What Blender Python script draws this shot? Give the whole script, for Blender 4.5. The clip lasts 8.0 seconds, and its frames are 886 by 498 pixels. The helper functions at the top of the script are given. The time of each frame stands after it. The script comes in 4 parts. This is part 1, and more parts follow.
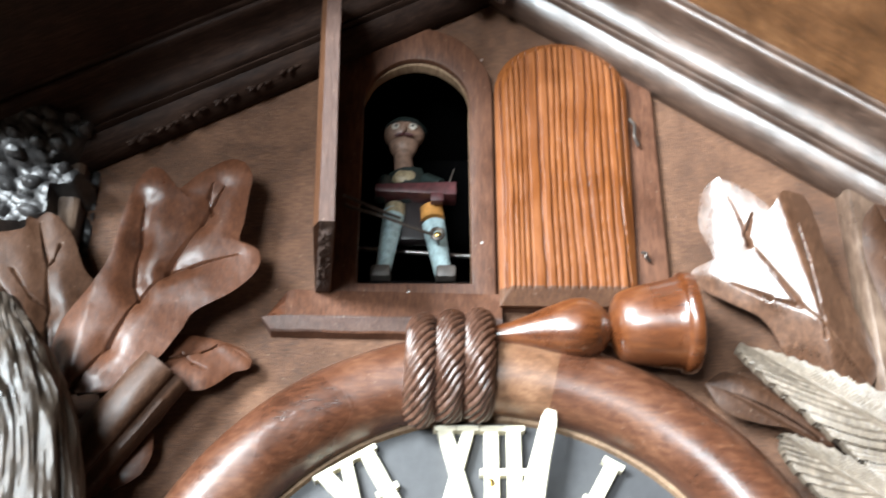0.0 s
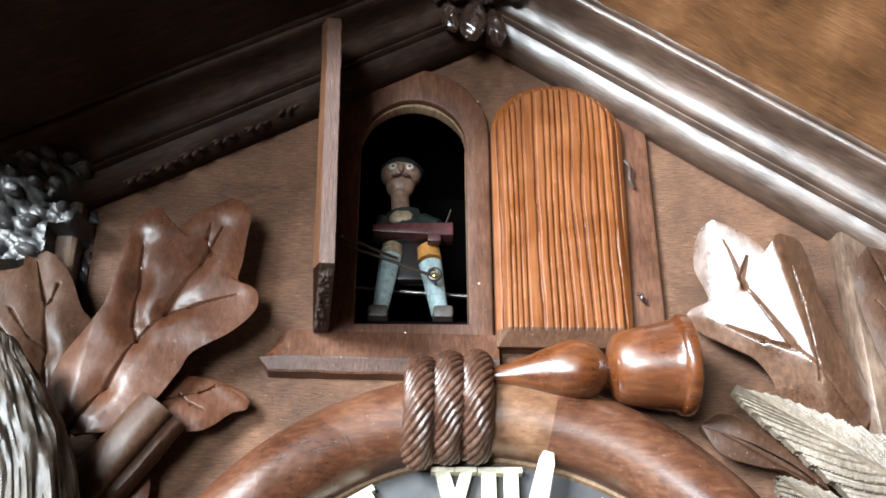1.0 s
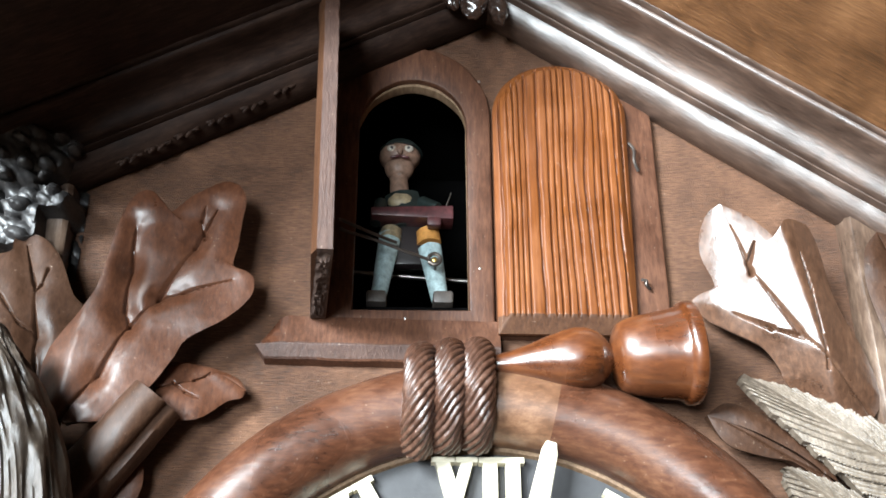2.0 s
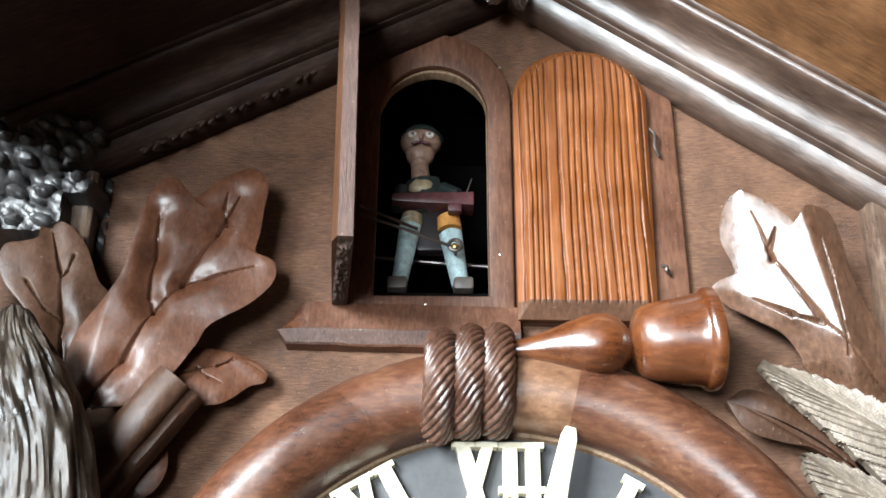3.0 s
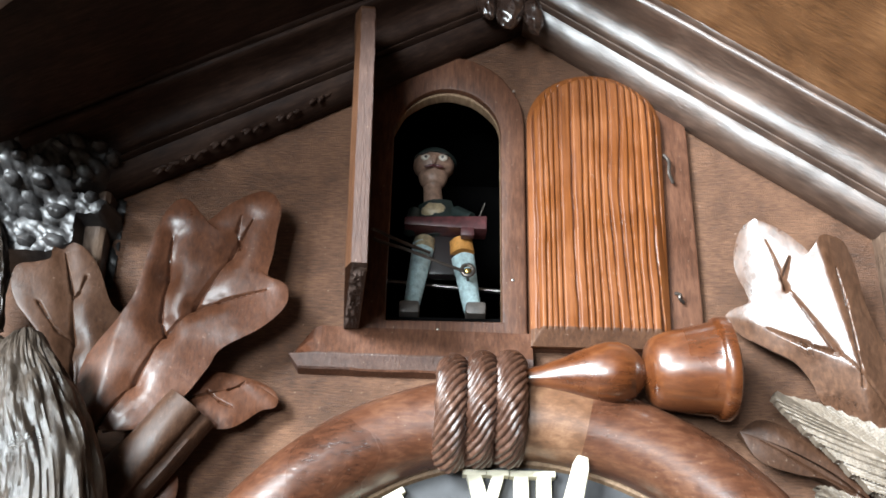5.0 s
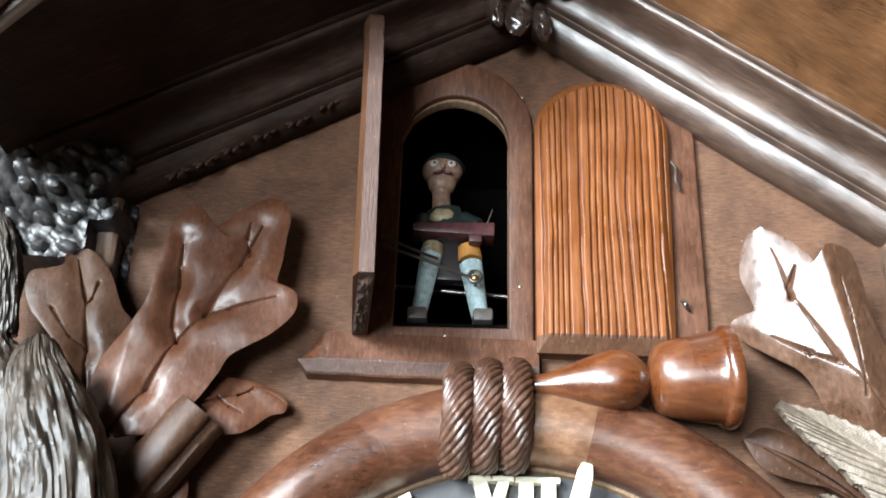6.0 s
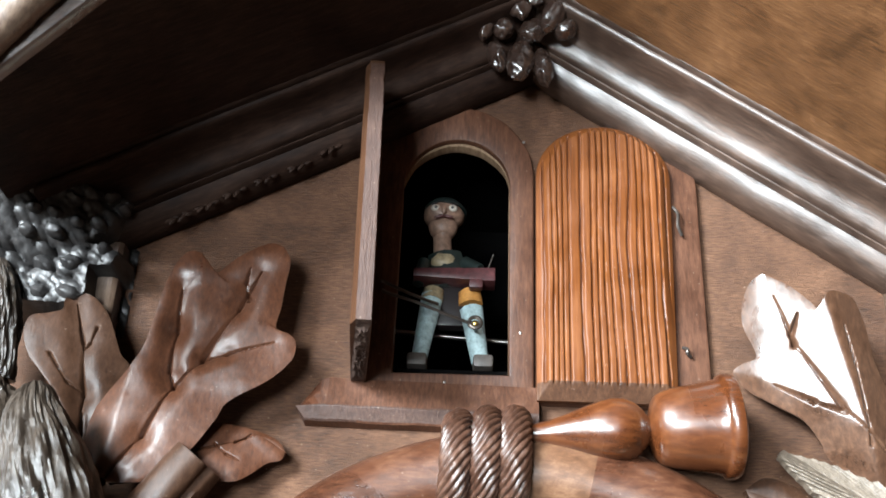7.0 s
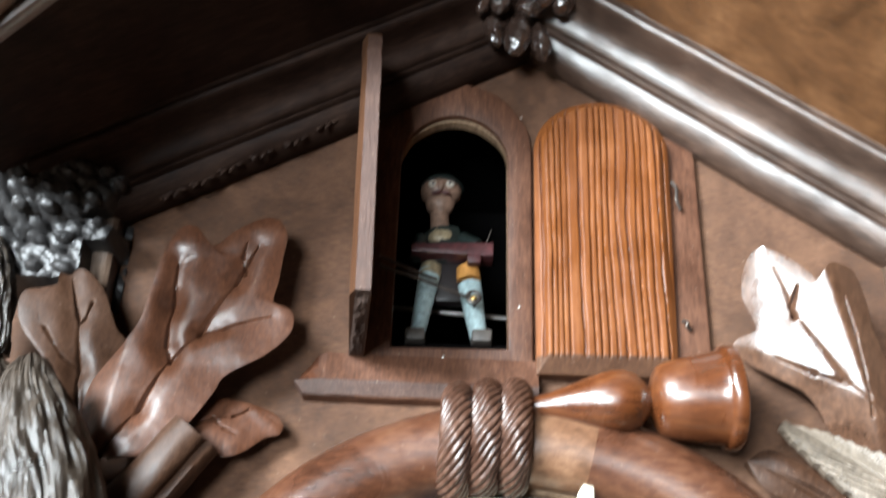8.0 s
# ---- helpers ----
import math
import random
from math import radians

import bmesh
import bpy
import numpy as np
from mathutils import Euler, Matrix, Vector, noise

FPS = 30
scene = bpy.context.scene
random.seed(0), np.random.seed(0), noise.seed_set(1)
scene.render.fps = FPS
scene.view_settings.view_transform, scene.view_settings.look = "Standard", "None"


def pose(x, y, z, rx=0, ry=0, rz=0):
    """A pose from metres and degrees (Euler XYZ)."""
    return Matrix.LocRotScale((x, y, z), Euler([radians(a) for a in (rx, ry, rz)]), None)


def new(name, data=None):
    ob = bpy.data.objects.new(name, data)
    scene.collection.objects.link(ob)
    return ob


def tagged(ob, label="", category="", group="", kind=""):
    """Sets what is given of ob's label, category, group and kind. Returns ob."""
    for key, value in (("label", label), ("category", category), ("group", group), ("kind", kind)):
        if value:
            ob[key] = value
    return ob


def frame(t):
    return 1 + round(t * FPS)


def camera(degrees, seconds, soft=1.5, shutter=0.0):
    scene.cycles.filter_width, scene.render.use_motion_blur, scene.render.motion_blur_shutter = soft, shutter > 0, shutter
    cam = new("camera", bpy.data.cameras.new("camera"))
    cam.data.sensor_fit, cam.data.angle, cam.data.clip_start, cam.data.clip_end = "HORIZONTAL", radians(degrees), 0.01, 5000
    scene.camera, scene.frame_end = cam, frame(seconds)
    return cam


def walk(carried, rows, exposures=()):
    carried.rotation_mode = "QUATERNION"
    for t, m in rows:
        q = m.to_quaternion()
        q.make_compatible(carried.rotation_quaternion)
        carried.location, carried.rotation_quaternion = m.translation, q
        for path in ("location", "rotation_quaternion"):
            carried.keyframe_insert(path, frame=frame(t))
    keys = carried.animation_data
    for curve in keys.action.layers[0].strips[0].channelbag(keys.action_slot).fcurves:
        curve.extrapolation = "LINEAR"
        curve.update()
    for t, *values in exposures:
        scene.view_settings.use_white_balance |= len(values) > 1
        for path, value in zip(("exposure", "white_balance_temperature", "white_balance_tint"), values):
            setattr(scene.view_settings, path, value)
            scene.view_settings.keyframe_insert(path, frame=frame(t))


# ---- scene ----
cam = camera(43.65, 8.0, soft=1.7, shutter=0.5)
# seconds, eye in centimetres from the foot of the little window, yaw, pitch, roll in degrees
PATH = [
    (0, 0.461, -35.156, -16.713, -0.889, 27.366, 0.021),
    (0.2, 0.581, -35.373, -16.584, -1.970, 28.210, -0.025),
    (0.5, 0.760, -35.699, -16.390, -2.197, 29.566, -0.094),
    (0.7, 0.431, -35.619, -16.427, -2.550, 28.600, -0.122),
    (1, -0.062, -35.499, -16.483, -1.897, 28.934, -0.165),
    (1.2, -0.097, -35.389, -16.374, -1.950, 28.550, -0.167),
    (2.5, -0.326, -34.673, -15.668, -2.313, 27.349, -0.183),
    (3, -0.081, -35.107, -15.721, -0.752, 26.697, 0.436),
    (3.5, -0.317, -35.271, -15.541, -0.911, 27.297, 0.448),
    (4, -0.286, -35.128, -15.619, -0.597, 27.221, 0.718),
    (4.5, -0.511, -34.904, -15.363, -0.619, 26.653, 1.001),
    (4.7, -0.457, -35.037, -15.279, -0.590, 27.376, 1.109),
    (5.8, -0.162, -35.772, -14.817, 0.210, 26.020, 1.705),
    (6, -0.108, -35.905, -14.733, 0.420, 26.479, 1.813),
    (6.5, -0.131, -35.717, -14.504, 0.327, 27.146, 1.748),
    (7, 0.379, -35.950, -14.280, 1.319, 28.215, 2.388),
    (7.5, 0.252, -36.074, -13.707, 0.925, 27.395, 1.875),
    (7.8, 0.097, -35.590, -14.488, 0.050, 29.310, 1.858),
    (8, -0.006, -35.267, -15.009, 0.535, 28.304, 1.847),
]
HANG = 1.75  # height of the little window's foot over the floor, metres


def eye_pose(x, y, z, yaw, pitch, roll):
    turn = Euler((radians(90 + pitch), 0, radians(yaw))).to_matrix().to_4x4()
    return Matrix.Translation((x / 100, y / 100, HANG + z / 100)) @ turn @ pose(0, 0, 0, 0, 0, roll)


walk(cam, [(t, eye_pose(x, y, z, yaw, pitch, roll)) for t, x, y, z, yaw, pitch, roll in PATH],
     exposures=[(0.0, 0.5), (0.5, 0.45), (1.0, 0.4), (2.5, 0.37), (3.0, 0.33), (8.0, 0.31)])

# ---- light ----
world = bpy.data.worlds.new("sky")
scene.world = world
world.use_nodes = True
sky = world.node_tree.nodes.new("ShaderNodeTexSky")
sky.sky_type, sky.sun_disc = "NISHITA", False
sky.sun_elevation, sky.sun_rotation = radians(38), radians(120)
world.node_tree.links.new(sky.outputs[0], world.node_tree.nodes["Background"].inputs[0])
world.node_tree.nodes["Background"].inputs[1].default_value = 0.12

# the room's two windows, in the wall to the south: a broad high one and a small low one
WINDOWS = [dict(x0=-2.6, x1=-1.1, z0=1.9, z1=2.9), dict(x0=-1.05, x1=-0.3, z0=1.05, z1=1.7)]
SOUTH = -2.2
for w, power in zip(WINDOWS, (540.0, 72.0)):
    day = bpy.data.lights.new("window_daylight", "AREA")
    day.shape, day.size, day.size_y = "RECTANGLE", w["x1"] - w["x0"] - 0.1, w["z1"] - w["z0"] - 0.1
    day.energy, day.color = power, (0.84, 0.94, 1.0)
    lamp = new("window_daylight", day)
    lamp.matrix_world = pose((w["x0"] + w["x1"]) / 2, SOUTH - 0.06, (w["z0"] + w["z1"]) / 2, 90, 0, 0)


# ---- materials ----
def nodes(name):
    m = bpy.data.materials.new(name)
    m.use_nodes = True
    t = m.node_tree
    return m, t, t.nodes["Principled BSDF"]


def add(t, kind, **values):
    n = t.nodes.new(kind)
    for k, v in values.items():
        n.inputs[k.replace("_", " ")].default_value = v
    return n


def ramp(t, fac, stops):
    r = t.nodes.new("ShaderNodeValToRGB")
    while len(r.color_ramp.elements) < len(stops):
        r.color_ramp.elements.new(0.5)
    for e, (p, c) in zip(r.color_ramp.elements, stops):
        e.position, e.color = p, (*c, 1)
    t.links.new(fac, r.inputs[0])
    return r.outputs[0]


def wood(name, dark, mid, light, rough=0.35, along=(1, 0.15, 1), coat=0.3, bump=0.25, grain=420.0, wear=0.5, spots=0.25, spec=0.5, slope=0.0):
    """Stained wood: grain drawn out along one way, broad patches of worn stain, a waxed coat that varies in gloss."""
    m, t, b = nodes(name)
    link = t.links.new
    co = t.nodes.new("ShaderNodeTexCoord")
    mp = t.nodes.new("ShaderNodeMapping")
    mp.vector_type = "TEXTURE"
    mp.inputs["Scale"].default_value = tuple(1 / a for a in along)
    mp.inputs["Rotation"].default_value = (0, radians(slope), 0)
    link(co.outputs["Object"], mp.inputs[0])
    fine = add(t, "ShaderNodeTexNoise", Scale=grain, Detail=9.0, Roughness=0.72, Distortion=0.25)
    link(mp.outputs[0], fine.inputs["Vector"])
    broad = add(t, "ShaderNodeTexNoise", Scale=38.0, Detail=5.0, Roughness=0.6, Distortion=0.6)
    link(co.outputs["Object"], broad.inputs["Vector"])
    mix = add(t, "ShaderNodeMath")
    mix.operation = "MULTIPLY_ADD"
    link(broad.outputs[0], mix.inputs[0])
    mix.inputs[1].default_value = wear * 1.6
    half = add(t, "ShaderNodeMath")
    half.operation = "MULTIPLY_ADD"
    link(fine.outputs[0], half.inputs[0])
    half.inputs[1].default_value, half.inputs[2].default_value = 1.2, -0.6 - wear * 0.8 + 0.5
    link(half.outputs[0], mix.inputs[2])
    colour = ramp(t, mix.outputs[0], [(0.18, dark), (0.5, mid), (0.82, light)])
    # specks of dust and chipped stain
    speck = add(t, "ShaderNodeTexNoise", Scale=900.0, Detail=2.0)
    link(co.outputs["Object"], speck.inputs["Vector"])
    where = ramp(t, speck.outputs[0], [(0.70, (0, 0, 0)), (0.76, (spots, spots, spots))])
    dust = t.nodes.new("ShaderNodeMix")
    dust.data_type = "RGBA"
    link(where, dust.inputs["Factor"])
    link(colour, dust.inputs["A"])
    dust.inputs["B"].default_value = (0.42, 0.33, 0.26, 1)
    link(dust.outputs["Result"], b.inputs["Base Color"])
    gl = add(t, "ShaderNodeMapRange", To_Min=rough - 0.1, To_Max=rough + 0.18)
    gl.inputs["From Min"].default_value, gl.inputs["From Max"].default_value = 0.3, 0.7
    link(broad.outputs[0], gl.inputs[0])
    link(gl.outputs[0], b.inputs["Roughness"])
    b.inputs["Specular IOR Level"].default_value = spec
    b.inputs["Coat Weight"].default_value = coat
    b.inputs["Coat Roughness"].default_value = max(0.12, rough - 0.08)
    bp = add(t, "ShaderNodeBump", Strength=bump, Distance=0.0006)
    link(half.outputs[0], bp.inputs["Height"])
    link(bp.outputs[0], b.inputs["Normal"])
    return m


def plain(name, colour, rough=0.5, metal=0.0, vary=0.25, scale=160.0, bump=0.15, coat=0.0):
    """Paint, metal or plaster with a mottled tone and a faint relief."""
    m, t, b = nodes(name)
    co = t.nodes.new("ShaderNodeTexCoord")
    n = add(t, "ShaderNodeTexNoise", Scale=scale, Detail=6.0, Roughness=0.65)
    t.links.new(co.outputs["Object"], n.inputs["Vector"])
    lo = tuple(c * (1 - vary) for c in colour)
    hi = tuple(min(1, c * (1 + vary)) for c in colour)
    t.links.new(ramp(t, n.outputs[0], [(0.3, lo), (0.7, hi)]), b.inputs["Base Color"])
    b.inputs["Roughness"].default_value, b.inputs["Metallic"].default_value = rough, metal
    b.inputs["Coat Weight"].default_value = coat
    bp = add(t, "ShaderNodeBump", Strength=bump, Distance=0.0006)
    t.links.new(n.outputs[0], bp.inputs["Height"])
    t.links.new(bp.outputs[0], b.inputs["Normal"])
    return m


PANEL = wood("panel_wood", (0.022, 0.0105, 0.0060), (0.084, 0.0395, 0.0218), (0.168, 0.0850, 0.0480), 0.50, (0.13, 1, 1), 0.0, 0.9, 1700, 0.55, 0.4, 0.25)
CARVED = wood("carved_walnut", (0.027, 0.0098, 0.0050), (0.072, 0.0265, 0.0130), (0.122, 0.0475, 0.0235), 0.33, (1, 1, 0.45), 0.12, 0.16, 900, 0.45, 0.2, 0.40)
DULL_LEAF = wood("dull_leaf_wood", (0.014, 0.0062, 0.0033), (0.038, 0.0170, 0.0090), (0.064, 0.0310, 0.0175), 0.42, (1, 1, 0.45), 0.02, 0.2, 900, 0.5, 0.2, 0.18)
POLISHED = wood("polished_leaf_wood", (0.028, 0.013, 0.007), (0.078, 0.037, 0.021), (0.15, 0.074, 0.041), 0.29, (1, 1, 0.4), 0.5, 0.14, 700, 0.5, 0.10, 0.7)
BERRY = wood("dusty_black_walnut", (0.008, 0.0075, 0.0074), (0.020, 0.0185, 0.0182), (0.048, 0.044, 0.043), 0.38, (1, 1, 0.4), 0.1, 0.3, 600, 0.6, 0.15, 0.40)
GREYED = wood("greyed_walnut", (0.030, 0.018, 0.012), (0.085, 0.052, 0.035), (0.17, 0.115, 0.08), 0.33, (1, 1, 0.25), 0.3, 0.2, 700, 0.6, 0.15, 0.6)
BLACKED = wood("blackened_walnut", (0.014, 0.009, 0.007), (0.034, 0.019, 0.014), (0.068, 0.038, 0.027), 0.25, (0.2, 1, 1), 0.8, 0.2, 700, 0.5, 0.08, 0.8, -28)
MOULD = wood("moulding_wood", (0.022, 0.0125, 0.0090), (0.058, 0.0335, 0.0230), (0.115, 0.066, 0.044), 0.39, (0.14, 1, 0.6), 0.7, 0.40, 900, 0.6, 0.12, 0.85, 35)
ROPE = wood("dusty_rope_carving", (0.018, 0.0080, 0.0050), (0.058, 0.0255, 0.0155), (0.135, 0.0680, 0.0430), 0.33, (1, 1, 0.4), 0.15, 0.35, 700, 0.7, 0.25, 0.5)
# gable wood of the left slope, darkened so its colour holds the shade
SHADED_GABLE = wood("shade_darkened_wood", (0.008, 0.0048, 0.0040), (0.021, 0.0112, 0.0080), (0.042, 0.0232, 0.0160), 0.50, (0.14, 1, 0.6), 0.0, 0.2, 900, 0.5, 0.06, 0.10, -28)
SOFFIT = wood("roof_board_wood", (0.050, 0.0215, 0.0080), (0.165, 0.0720, 0.0270), (0.300, 0.146, 0.060), 0.42, (0.05, 1, 0.8), 0.1, 0.6, 2200, 0.65, 0.1, 0.4, 35)
FRAME = wood("window_frame_wood", (0.0272, 0.0100, 0.0057), (0.0745, 0.0308, 0.0170), (0.1320, 0.0577, 0.0320), 0.45, (1, 1, 0.16), 0.0, 0.25, 900, 0.5, 0.25, 0.28)
DOOR = wood("orange_pine", (0.054, 0.0145, 0.0034), (0.126, 0.0375, 0.0086), (0.210, 0.0730, 0.0205), 0.38, (1, 1, 0.035), 0.05, 0.14, 1000, 0.35, 0.2, 0.28)
# darker, browner pine for the open leaf and the closed door's foot bevel
DARK_PINE = wood("dark_brown_pine", (0.024, 0.0095, 0.0045), (0.058, 0.0235, 0.0105), (0.100, 0.0450, 0.0210), 0.5, (1, 1, 0.05), 0.0, 0.3, 1000, 0.5, 0.2, 0.22)
DOOR_LINE = wood("dark_late_grain", (0.044, 0.012, 0.004), (0.092, 0.027, 0.008), (0.15, 0.050, 0.016), 0.45, (1, 1, 0.05), 0.1, 0.15, 900, 0.3, 0.0, 0.35)
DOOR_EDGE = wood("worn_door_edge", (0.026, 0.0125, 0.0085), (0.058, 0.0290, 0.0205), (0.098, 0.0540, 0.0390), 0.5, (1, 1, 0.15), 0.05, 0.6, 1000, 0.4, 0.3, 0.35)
HORN = wood("horn_wood", (0.030, 0.0110, 0.0060), (0.074, 0.0270, 0.0135), (0.138, 0.0600, 0.0300), 0.31, (0.25, 1, 1), 0.25, 0.2, 600, 0.6, 0.2, 0.5)
PALE_HORN = wood("pale_horn_patch", (0.0583, 0.0265, 0.0136), (0.1232, 0.0574, 0.0292), (0.2244, 0.1191, 0.0647), 0.36, (0.5, 1, 1), 0.25, 0.12, 500, 0.6, 0.12, 0.5)
TURNED = wood("polished_turned_wood", (0.030, 0.0080, 0.0028), (0.084, 0.0240, 0.0072), (0.150, 0.0500, 0.0155), 0.26, (0.2, 1, 1), 0.7, 0.06, 420, 0.5, 0.08, 0.6)
FUR = wood("tooled_fur_wood", (0.008, 0.0055, 0.0038), (0.027, 0.0190, 0.0134), (0.062, 0.0450, 0.0330), 0.36, (1, 1, 0.25), 0.0, 0.5, 700, 0.65, 0.15, 0.45)
FEATHER = wood("pale_greyed_feather_wood", (0.060, 0.046, 0.034), (0.15, 0.118, 0.088), (0.26, 0.21, 0.165), 0.36, (1, 1, 0.25), 0.3, 0.2, 700, 0.6, 0.15, 0.6)
RAW = wood("raw_edge_wood", (0.08, 0.046, 0.026), (0.17, 0.105, 0.062), (0.28, 0.19, 0.115), 0.6, (1, 0.2, 1), 0.0, 0.4, 700, 0.4, 0.1, 0.3)
ROUGHCUT = wood("chipped_wood", (0.016, 0.010, 0.008), (0.048, 0.028, 0.021), (0.11, 0.068, 0.050), 0.6, (1, 1, 1), 0.0, 1.0, 900, 0.5, 0.2, 0.3)
# near-black and almost without gloss: the deep hollow's shade as a colour
INSIDE = plain("inside_shade_black", (0.0016, 0.0014, 0.0014), 0.95)
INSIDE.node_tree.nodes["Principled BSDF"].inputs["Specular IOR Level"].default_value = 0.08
DIAL = plain("slate_dial", (0.033, 0.033, 0.035), 0.5, 0, 0.15, 300)
IVORY = plain("ivory_numeral", (0.62, 0.57, 0.44), 0.4, 0, 0.06, 200, 0.1)
BRASS = plain("brass", (0.55, 0.36, 0.12), 0.3, 1.0, 0.2)
STEEL = plain("steel_wire", (0.35, 0.33, 0.31), 0.3, 1.0, 0.2)
DARK_WIRE = plain("dark_wire", (0.09, 0.075, 0.065), 0.4, 0.8, 0.3)
SKIN = plain("painted_face", (0.21, 0.125, 0.088), 0.5, 0, 0.4, 500)
BLUE = plain("pale_blue_paint", (0.36, 0.47, 0.48), 0.4, 0, 0.35, 600, 0.3)
ORANGE = plain("orange_paint", (0.50, 0.23, 0.06), 0.45, 0, 0.3, 500)
CRIMSON = plain("crimson_paint", (0.060, 0.016, 0.017), 0.45, 0, 0.5, 500)
GREEN = plain("dark_green_paint", (0.010, 0.017, 0.015), 0.5, 0, 0.4, 500)
GREYPAINT = plain("grey_shoe_paint", (0.07, 0.058, 0.05), 0.5, 0, 0.4, 500)
BEIGE = plain("beige_paint", (0.26, 0.20, 0.12), 0.5, 0, 0.4, 500)
EYE = plain("dull_eye_paint", (0.36, 0.32, 0.27), 0.5)
WHITE = plain("white_paint", (0.7, 0.66, 0.6), 0.4, 0, 0.1)
BLACK = plain("black_paint", (0.015, 0.01, 0.01), 0.4)
PLASTER = plain("wall_plaster", (0.09, 0.07, 0.055), 0.9, 0, 0.08, 12, 0.3)
BOARDS = plain("floor_wood", (0.10, 0.06, 0.035), 0.5, 0, 0.3, 8)
CEIL = plain("ceiling_wood", (0.12, 0.08, 0.055), 0.9, 0, 0.05, 10)


# ---- mesh tools: all in centimetres from the foot of the little window ----
def part(name, bm, material, parent, label="", smooth=True, kind=""):
    bmesh.ops.recalc_face_normals(bm, faces=bm.faces)
    for v in bm.verts:
        v.co *= 0.01
    me = bpy.data.meshes.new(name)
    for f in bm.faces:
        f.smooth = smooth
    bm.to_mesh(me)
    bm.free()
    for m in (material if isinstance(material, (list, tuple)) else [material]):
        me.materials.append(m)
    if smooth:
        me.set_sharp_from_angle(angle=radians(42))
    ob = new(name, me)
    ob.parent = parent
    return tagged(ob, label=label, kind=kind)


def thing(name, label, category, x=0, y=0, z=0, group="", kind=""):
    ob = new(name)
    ob.empty_display_size = 0.02
    ob.location = (x, y, z)
    return tagged(ob, label, category, group, kind)


def sheet(rows, bm=None, wrap=False, cap=False, mat=0):
    """Quads between rows of points of equal length. wrap: each row closes on itself. cap: first and last rows are filled."""
    bm = bm or bmesh.new()
    vs = [[bm.verts.new(p) for p in r] for r in rows]
    n = len(rows[0])
    for a, b in zip(vs, vs[1:]):
        for i in range(n if wrap else n - 1):
            bm.faces.new((a[i], a[(i + 1) % n], b[(i + 1) % n], b[i])).material_index = mat
    if cap:
        for r in (vs[0], vs[-1]):
            bm.faces.new(r).material_index = mat
    return bm


def curve(points, count, closed=False):
    """A smooth line through the points, as count of them at even steps of parameter (Catmull-Rom)."""
    p = np.array(points, float)
    n = len(p)
    out = []
    spans = n if closed else n - 1
    for k in range(count):
        u = k / (count if closed else count - 1) * spans
        i = min(int(u), spans - 1)
        f = u - i
        q = [p[(i + d) % n] if closed else p[min(max(i + d, 0), n - 1)] for d in (-1, 0, 1, 2)]
        out.append(0.5 * (2 * q[1] + (q[2] - q[0]) * f + (2 * q[0] - 5 * q[1] + 4 * q[2] - q[3]) * f * f + (3 * q[1] - q[0] - 3 * q[2] + q[3]) * f ** 3))
    return np.array(out)


def tube(path, radius, sides=12, bm=None, mat=0, squash=1.0):
    """A round bar along a path; radius is a number or a function of (share of length, angle)."""
    path = np.array(path, float)
    rows = []
    tangent = np.gradient(path, axis=0)
    up = Vector((0.13, 1, 0.21)).normalized()
    for k, (p, d) in enumerate(zip(path, tangent)):
        d = Vector(d).normalized()
        a = (up - d * up.dot(d)).normalized()
        up = a
        b = d.cross(a)
        s = k / (len(path) - 1)
        row = []
        for j in range(sides):
            w = 2 * math.pi * j / sides
            r = radius(s, w) if callable(radius) else radius
            row.append(Vector(p) + a * (r * math.cos(w) * squash) + b * (r * math.sin(w)))
        rows.append(row)
    return sheet(rows, bm, True, True, mat)


def lathe(start, axis, profile, sides=40, bm=None, mat=0):
    """A turned piece: profile rows of (way along the axis, radius)."""
    d = Vector(axis).normalized()
    a = d.orthogonal().normalized()
    b = d.cross(a)
    rows = []
    for s, r in profile:
        rows.append([Vector(start) + d * s + (a * math.cos(2 * math.pi * j / sides) + b * math.sin(2 * math.pi * j / sides)) * max(r, 0.004) for j in range(sides)])
    return sheet(rows, bm, True, True, mat)


